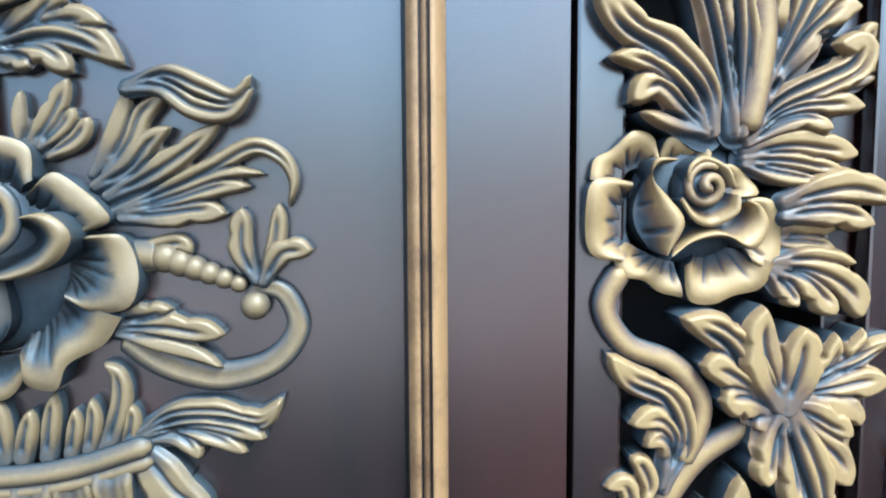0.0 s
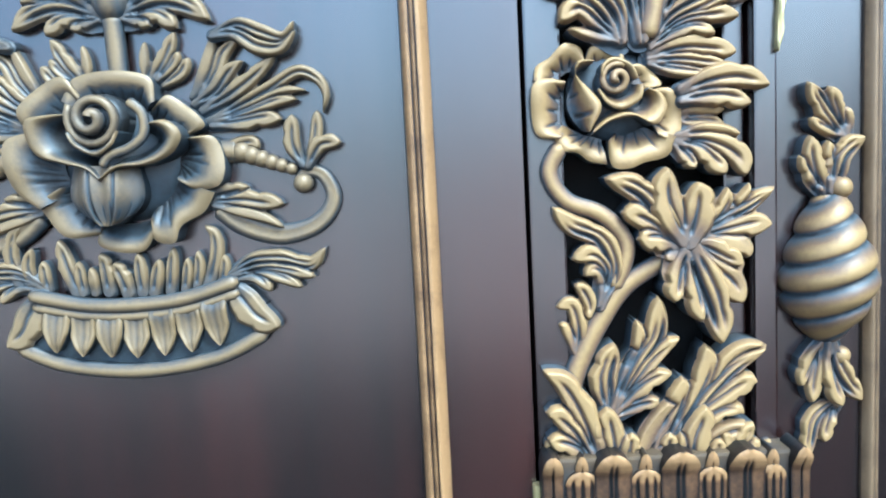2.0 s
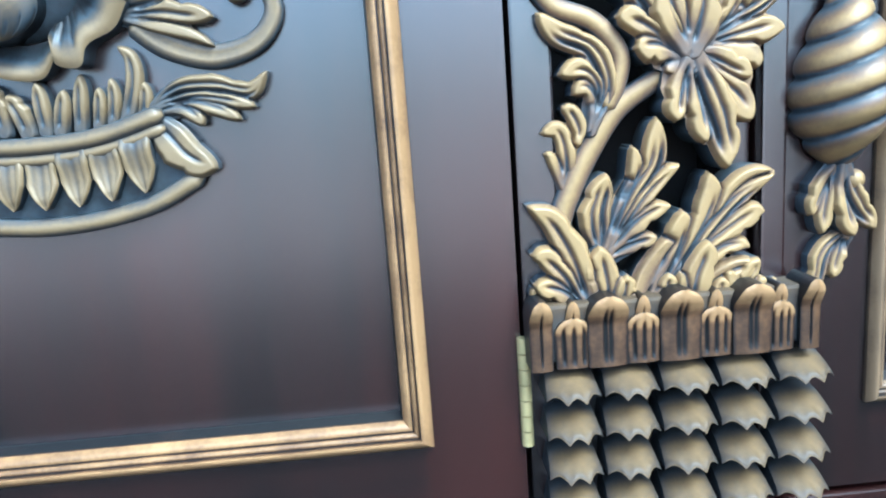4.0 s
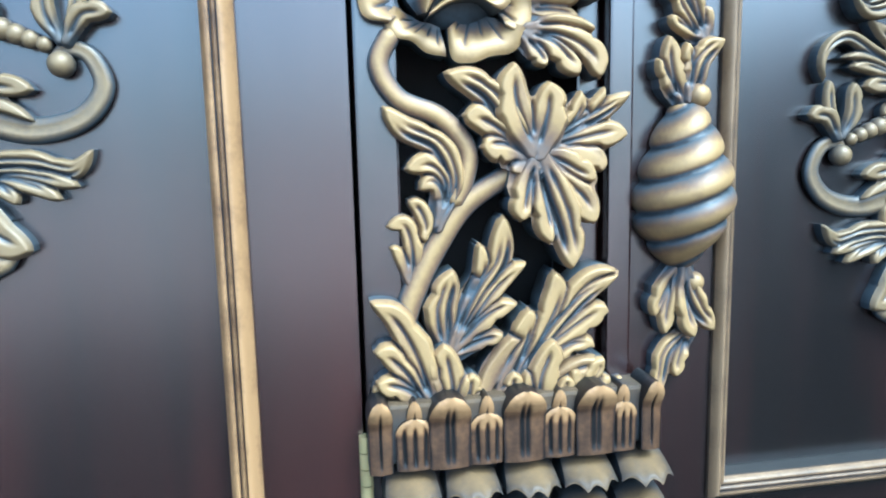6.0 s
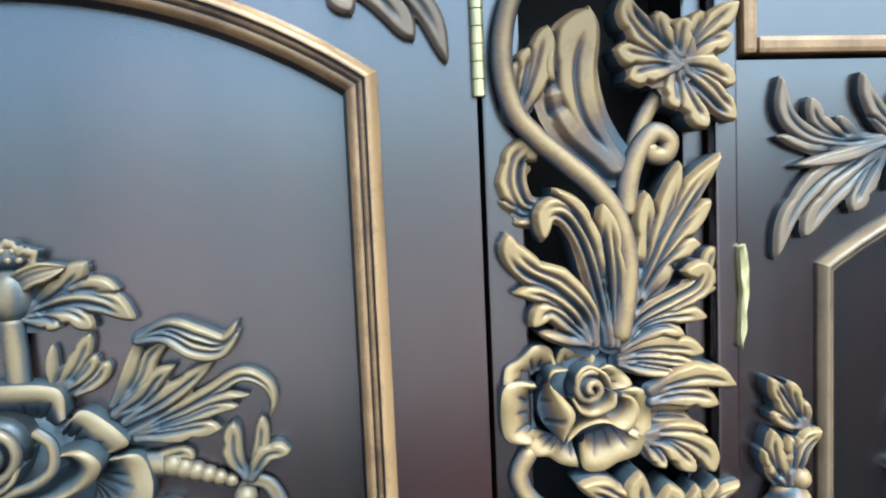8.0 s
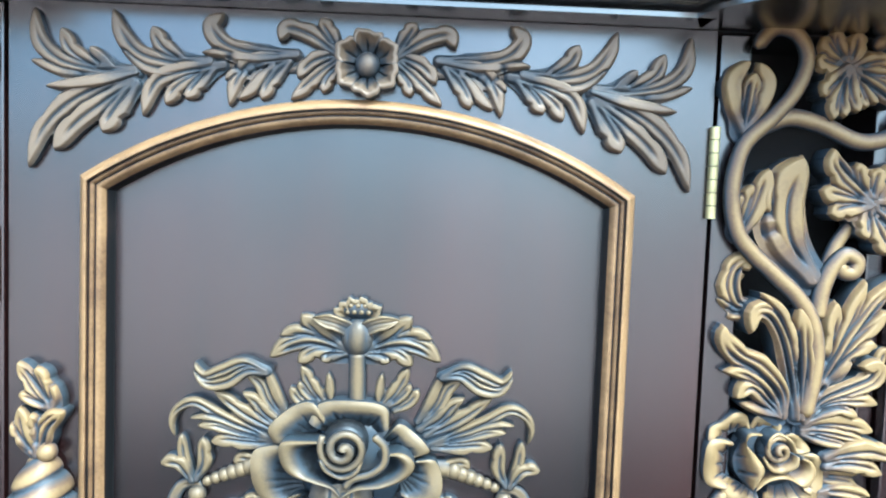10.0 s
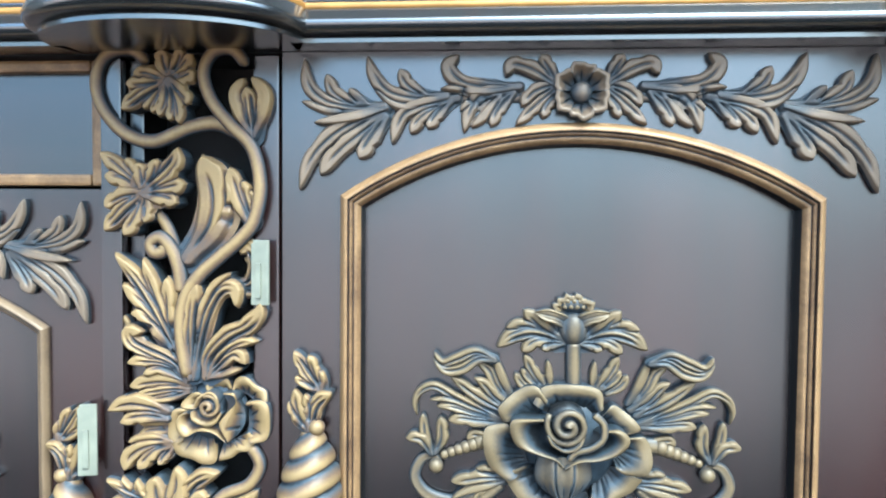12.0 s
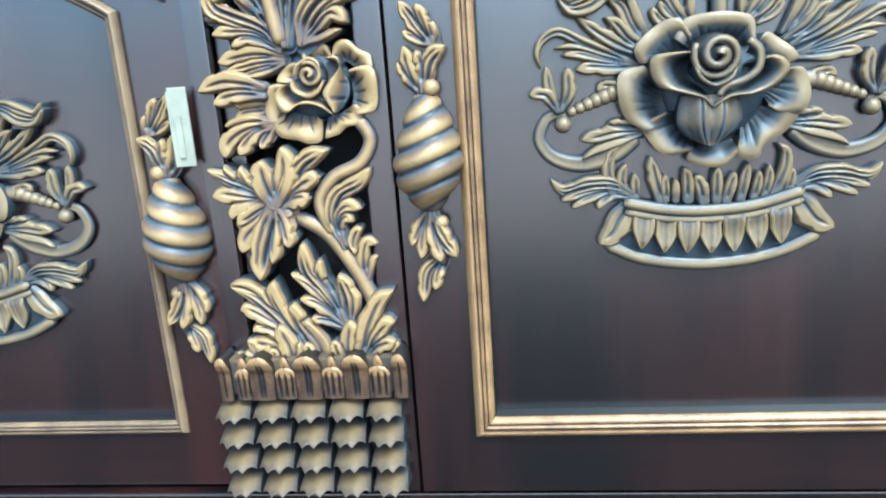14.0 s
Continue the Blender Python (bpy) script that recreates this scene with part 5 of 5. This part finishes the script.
def door(name, cx, face, z1, corner, rise, basket_z, label, far_left=0.2275, far_right=0.2275, ph=0.1775, off=0.0, bead=(0.0120, 0.0070), gilt=None):
    """A panelled door with arched moulding, garland and basket carving. face: its front's depth."""
    d = part(name, box("panel", off - ph + 0.0045, off + ph - 0.0045, 0.011, 0.018, 0.317, corner + rise - 0.004, 0), WOOD, board, label)
    d.location = (cx, face, 0)
    k = Carver(d, 1, 3, gilt or MOULD_DULL, (off, 0, 0))
    part("stile", box("stile", -far_left, off - ph + 0.004, 0, 0.022, FOOT, z1, 0), WOOD, d)
    part("stile", box("stile", off + ph - 0.004, far_right, 0, 0.022, FOOT, z1, 0), WOOD, d)
    part("bottom_rail", box("bottom_rail", off - ph + 0.004, off + ph - 0.004, 0, 0.022, FOOT, 0.3165, 0.0), WOOD_ACROSS, d)
    arch = frame_moulding(k, ph, 0.313, corner, rise, reeds(*bead))[2:]
    verts, faces = [], []
    for y in (0.0, 0.022):
        for x, z in arch:
            x2 = off + max(-ph + 0.004, min(ph - 0.004, x))
            verts += [(x2, y, z - 0.004), (x2, y, z1)]
    m = len(arch)
    for i in range(m - 1):
        a = 2 * i
        faces += [(a, a + 2, a + 3, a + 1), (2 * m + a, 2 * m + a + 1, 2 * m + a + 3, 2 * m + a + 2), (a, 2 * m + a, 2 * m + a + 2, a + 2), (a + 1, a + 3, 2 * m + a + 3, 2 * m + a + 1)]
    part("top_rail", mesh("top_rail", verts, faces, None, False), WOOD, d)
    dz = corner - 0.764
    for side in (-1, 1):
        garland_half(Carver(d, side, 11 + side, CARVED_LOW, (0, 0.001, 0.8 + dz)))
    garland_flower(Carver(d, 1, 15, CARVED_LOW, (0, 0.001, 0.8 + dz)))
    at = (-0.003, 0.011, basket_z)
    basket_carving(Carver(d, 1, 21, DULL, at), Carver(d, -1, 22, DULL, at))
    return d


middle = door("door", 0.0, 0.0, TOP - 0.0005, 0.764, 0.055, 0.5, "middle door with arched gilded moulding and a carved rose basket", ph=0.1793, off=-0.0018, bead=(0.0170, 0.0090), gilt=MOULD)
left = door("door", -WING, 0.012, 0.7680, 0.655, 0.055, 0.45, "door under a drawer with arched gilded moulding and a carved rose basket", far_right=0.2290)
right = door("door", WING, 0.004, 0.7680, 0.655, 0.055, 0.45, "door under a drawer with arched gilded moulding and a carved rose basket", far_left=0.2325, ph=0.1815, off=-0.003)
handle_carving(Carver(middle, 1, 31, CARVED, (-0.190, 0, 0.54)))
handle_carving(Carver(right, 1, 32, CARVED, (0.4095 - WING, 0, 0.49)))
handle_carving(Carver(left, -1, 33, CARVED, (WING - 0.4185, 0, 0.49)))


def drawer(cx, face):
    """A shallow drawer above an outer door, framed by a gilded bead."""
    x0, x1, z0, z1 = -0.2305, 0.2265, 0.7705, TOP - 0.003
    d = part("drawer", box("drawer", x0 + 0.006, x1 - 0.006, 0.004, 0.02, z0 + 0.006, z1 - 0.006, 0), WOOD_ACROSS, board, "shallow drawer front framed by a gilded bead")
    d.location = (cx, face, 0)
    for n, a in (("bead", (x0, x0 + 0.0085, z0, z1)), ("bead", (x1 - 0.0085, x1, z0, z1)), ("bead", (x0 + 0.009, x1 - 0.009, z0, z0 + 0.0095)), ("bead", (x0 + 0.009, x1 - 0.009, z1 - 0.0095, z1))):
        me = box(n, a[0], a[1], -0.006, 0.02, a[2], a[3], 0.0028)
        lay = me.uv_layers.new(name="relief")
        for lp, l in zip(lay.data, me.loops):
            lp.uv = (0, 0.85 if me.vertices[l.vertex_index].co.y < -0.002 else 0.25)
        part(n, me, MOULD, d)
    return d


drawer(-WING, 0.012)
drawer(WING, 0.004)


def post(side, face):
    """A pierced post: two plain strips, carving across them, and a scaled lower part under a petal collar."""
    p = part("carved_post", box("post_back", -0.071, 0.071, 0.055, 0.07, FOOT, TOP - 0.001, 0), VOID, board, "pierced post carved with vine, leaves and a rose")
    p.location = (side * POST, face, 0)
    for name, a, b, front in (("strip", -0.0705, -0.0500, -0.001), ("strip", 0.0566, 0.0696 if side > 0 else 0.0738, -0.001), ("carving_rim", 0.0430, 0.0552, 0.009)):
        a, b = sorted((a * side, b * side))
        part(name, box(name, a, b, front, 0.05, FOOT, TOP - 0.002), WOOD, p)
    # near-black core stands for the shadow between the scales
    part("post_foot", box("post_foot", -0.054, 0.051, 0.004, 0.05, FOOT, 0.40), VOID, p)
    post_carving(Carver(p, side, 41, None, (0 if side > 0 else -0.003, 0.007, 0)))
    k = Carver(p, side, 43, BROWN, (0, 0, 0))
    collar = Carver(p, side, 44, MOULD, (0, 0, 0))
    # collar of upright petals under a lip
    ends = sorted((-0.0655 * side, 0.0725 * side))
    lip = box("collar", ends[0], ends[1], -0.018, 0.002, 0.360, 0.3905, 0.002)
    lay = lip.uv_layers.new(name="relief")
    for lp, l in zip(lay.data, lip.loops):
        lp.uv = (0, 0.7 if lip.vertices[l.vertex_index].co.z > 0.3875 else 0.05)
    part("collar", lip, BROWN, p)
    def collar_petal(x, half, z1, lift, hood, cuts):
        """An upright petal: flat brown body with upright cuts, and a bright hood that curls forwards."""
        nu, nv = 20, 25
        u, v = np.linspace(0, 1, nu)[:, None], np.linspace(-1, 1, nv)[None, :]
        w = half * np.sqrt(np.clip(1 - np.clip((u - 0.66) / 0.34, 0, 1) ** 2 * 0.98, 0, 1)) * (0.92 + 0.08 * u)
        cut = 0 * u * v
        for c in cuts:
            cut = np.maximum(cut, np.exp(-((v - c) / 0.075) ** 2) * smooth(0.04, 0.15, u) * (1 - smooth(0.72, 0.88, u)))
        h = lift + hood * smooth(0.58, 0.90, u) + 0.0012 * (1 - v ** 2) - 0.0016 * cut
        show = 0.52 + 0.42 * smooth(0.62, 0.76, u) - 0.80 * cut - 0.3 * smooth(0.86, 1, np.abs(v)) * (1 - smooth(0.6, 0.8, u))
        relief(collar, "collar_petal", x + w * v, 0.357 + (z1 - 0.357) * u + 0 * v, h, np.clip(show, 0, 1) * np.ones_like(h), 0.004)

    for x, half in ((-0.0655, 0.0062), (-0.0316, 0.0108), (0.0059, 0.0112), (0.0430, 0.0108), (0.0728, 0.0056)):
        collar_petal(x, half, 0.3950, 0.0205, 0.0052, (-0.14, 0.14) if half > 0.008 else (0.0,))
    for x, half in ((-0.0487, 0.0098), (-0.0128, 0.0092), (0.0245, 0.0092), (0.0580, 0.0078)):
        collar_petal(x, half, 0.3835, 0.0190, 0.0010, (-0.56, 0.0, 0.56))
        collar_petal(x, 0.0040, 0.3925, 0.0170, 0.0030, (0.0,))
    # hooded scales in columns
    nu, nv = 12, 19
    u, v = np.linspace(0, 1, nu)[:, None], np.linspace(-1, 1, nv)[None, :]
    first = None
    for row in range(5):
        for col in range(5):
            cx, zt = -0.0505 + 0.0303 * col, 0.3550 - 0.0217 * row
            if zt - 0.024 < FOOT:
                continue
            if first is None:
                scal = 0.0030 * np.abs(np.sin(v * 1.5 * math.pi + math.pi / 2)) ** 0.8
                x = 0.0142 * v * (0.86 + 0.14 * u) + 0 * u
                z = -0.0135 * u + scal * smooth(0.4, 1.0, u) - 0.0025 * (v ** 2) * (1 - u)
                h = 0.003 + 0.026 * np.sin(u * 1.5) ** 0.75 * (1 - 0.32 * v ** 2) - 0.0012 * np.cos(v * 3 * math.pi) * smooth(0.5, 1, u)
                first = relief(k, "scale", x, z, h, np.clip(0.18 + 0.72 * smooth(0.04, 0.26, u) * (1 - 0.25 * smooth(0.55, 0.95, u)) + 0.22 * smooth(0.88, 1, u) - 0.40 * v ** 4, 0, 1) * np.ones_like(x), -0.002)
                base = first.location.copy()
                first.location = base + Vector((cx * side, -0.001, zt))
                continue
            ob = new("scale", first.data)
            ob.parent, ob.location = p, base + Vector((cx * side, -0.001, zt))
    return p


post(-1, 0.0)
post(1, 0.0)


# ---- cornice ----
def bow_line(reach):
    """Plan of the top's front edge: straight over the doors, bowed out over the posts."""
    line = [(-0.90, -reach)]
    for c in (-POST, POST):
        for i in range(33):
            a = math.pi * i / 32
            x = c - 0.086 * math.cos(a)
            line.append((x, -reach - 0.066 * math.sin(a) ** 0.8))
    line.append((0.90, -reach))
    return line


def sweep(name, prof, mat, parent, label=""):
    """A profile (reach, height, gilding) run along the top's front edge."""
    P = np.array(bow_line(0.0))
    n = len(P)
    verts, uvs, faces, m = [], [], [], len(prof)
    for i in range(n):
        a = P[min(i + 1, n - 1)] - P[max(i - 1, 0)]
        a /= np.linalg.norm(a)
        nrm = np.array([a[1], -a[0]])
        if i in (0, n - 1):
            nrm = np.array([0.0, -1.0])
        nrm = 0.45 * nrm + 0.55 * np.array([0.0, -1.0])
        for reach, z, g in prof:
            q = P[i] + nrm * reach if reach > 0.001 else np.array([P[i][0], 0.0 if reach == 0 else -reach])
            verts.append((q[0], q[1], TOP + z * 1.06))
            uvs.append((i / n, g))
    for i in range(n - 1):
        for j in range(m - 1):
            a = i * m + j
            faces.append((a, a + m, a + m + 1, a + 1))
    me = mesh(name, verts, faces, uvs, True)
    me.set_sharp_from_angle(angle=radians(28))
    return part(name, me, mat, parent, label)


def cornice():
    """The moulded edge of the top: a dark roll, polished slopes and two gilded reeds."""
    prof = [(0.0, 0.0000, 0.02), (0.026, 0.0000, 0.02), (0.0262, 0.0028, 0.02), (0.0245, 0.0044, 0.10), (0.0262, 0.0046, 0.02)]
    for i in range(9):
        a = -math.pi / 2 + math.pi * 0.58 * i / 8
        prof.append((0.0335 + 0.0066 * math.cos(a), 0.0105 + 0.0056 * math.sin(a), 0.06))
    prof += [(0.0392, 0.0128, 0.10), (0.0352, 0.0200, 0.12), (0.0344, 0.0206, 0.10), (0.0340, 0.0240, 0.1), (0.0330, 0.0242, 0.05), (0.0334, 0.0252, 0.10), (0.0312, 0.0284, 0.12),
             (0.0304, 0.0330, 0.1), (0.0290, 0.0334, 0.1), (-0.42, 0.0336, 0.1)]
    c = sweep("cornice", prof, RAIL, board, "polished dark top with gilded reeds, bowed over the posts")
    for r, z, w in ((0.0340, 0.0226, 0.0023), (0.0303, 0.0310, 0.0027)):
        reed = [(r + 0.62 * w * math.cos(g), z + w * math.sin(g), 1.0) for g in [math.pi * (i / 8 - 0.5) for i in range(9)]]
        sweep("gilded_reed", reed, GOLD_LINE, c)
    return c


cornice()
part("top_board", box("top_board", -0.855, 0.855, 0.001, 0.415, TOP - 0.0004, TOP + 0.030, 0), VOID, board)


# ---- metal fittings ----
def butt_hinge(x, z0, z1):
    """A brass butt hinge seen on its barrel."""
    b = None
    n = 7
    for i in range(n):
        bm = bmesh.new()
        a, c = z0 + (z1 - z0) * i / n, z0 + (z1 - z0) * (i + 1) / n - 0.0006
        bmesh.ops.create_cone(bm, cap_ends=True, segments=14, radius1=0.0033, radius2=0.0033, depth=c - a, matrix=Matrix.Translation((0, 0, (a + c) / 2 - z0)))
        me = bpy.data.meshes.new("knuckle")
        bm.to_mesh(me)
        bm.free()
        if b is None:
            b = part("hinge", me, BRASS, board, "brass butt hinge with a bare barrel")
            b.location = (x, -0.0025, z0)
        else:
            part("knuckle", me, BRASS, b)
    return b


butt_hinge(0.2285, 0.751, 0.8115)
butt_hinge(0.2285, 0.309, 0.3705)


def catch_plate(x, y, z0, z1, lean, w=0.0066):
    """A folded zinc plate standing out of the joint, with a tongue in its slot."""
    h = (z1 - z0) / 2
    p = part("catch_plate", box("catch_plate", -w, w, -0.0012, 0.0012, -h, h, 0.0006), STEEL, board, "pale zinc hinge leaf standing out of the joint")
    part("tongue", box("tongue", -w * 0.6, w * 0.1, -0.0030, -0.0014, -h * 0.78, h * 0.3, 0.0006), STEEL, p)
    part("fold", box("fold", -w - 0.0013, -w + 0.0005, -0.0012, 0.012, -h, h * 0.9, 0.0005), STEEL, p)
    p.matrix_basis = pose(x, y, (z0 + z1) / 2, 0, 0, lean)
    return p


catch_plate(-0.241, -0.010, 0.679, 0.729, -8)
catch_plate(-0.381, -0.010, 0.541, 0.598, 14)
# a narrow crumpled leaf of the brass hinge
u, v = np.linspace(0, 1, 26)[:, None], np.linspace(-1, 1, 7)[None, :]
crumple = 0.0004 * np.sin(u * 23 + v * 2.1) + 0.0004 * np.sin(u * 11 - v * 3.0 + 1)
wide = (0.0025 - 0.0011 * u) * (1 - 0.7 * smooth(0.88, 1.0, u)) * (0.55 + 0.45 * smooth(0.0, 0.10, u))
verts, faces, uvs = sheet(wide * v + 0.0012 * np.sin(u * 4.0) + 0.0002 * np.sin(u * 17), 0.028 - 0.056 * u + 0.0006 * v, 0.006 + crumple - 0.0012 * v ** 2, 0 * u * v, 0.001)
strap = part("catch_plate", mesh("catch_plate", verts, faces, uvs), BRASS, board, "narrow crumpled brass hinge leaf seen on edge")
strap.location = (0.3702, 0, 0.640)
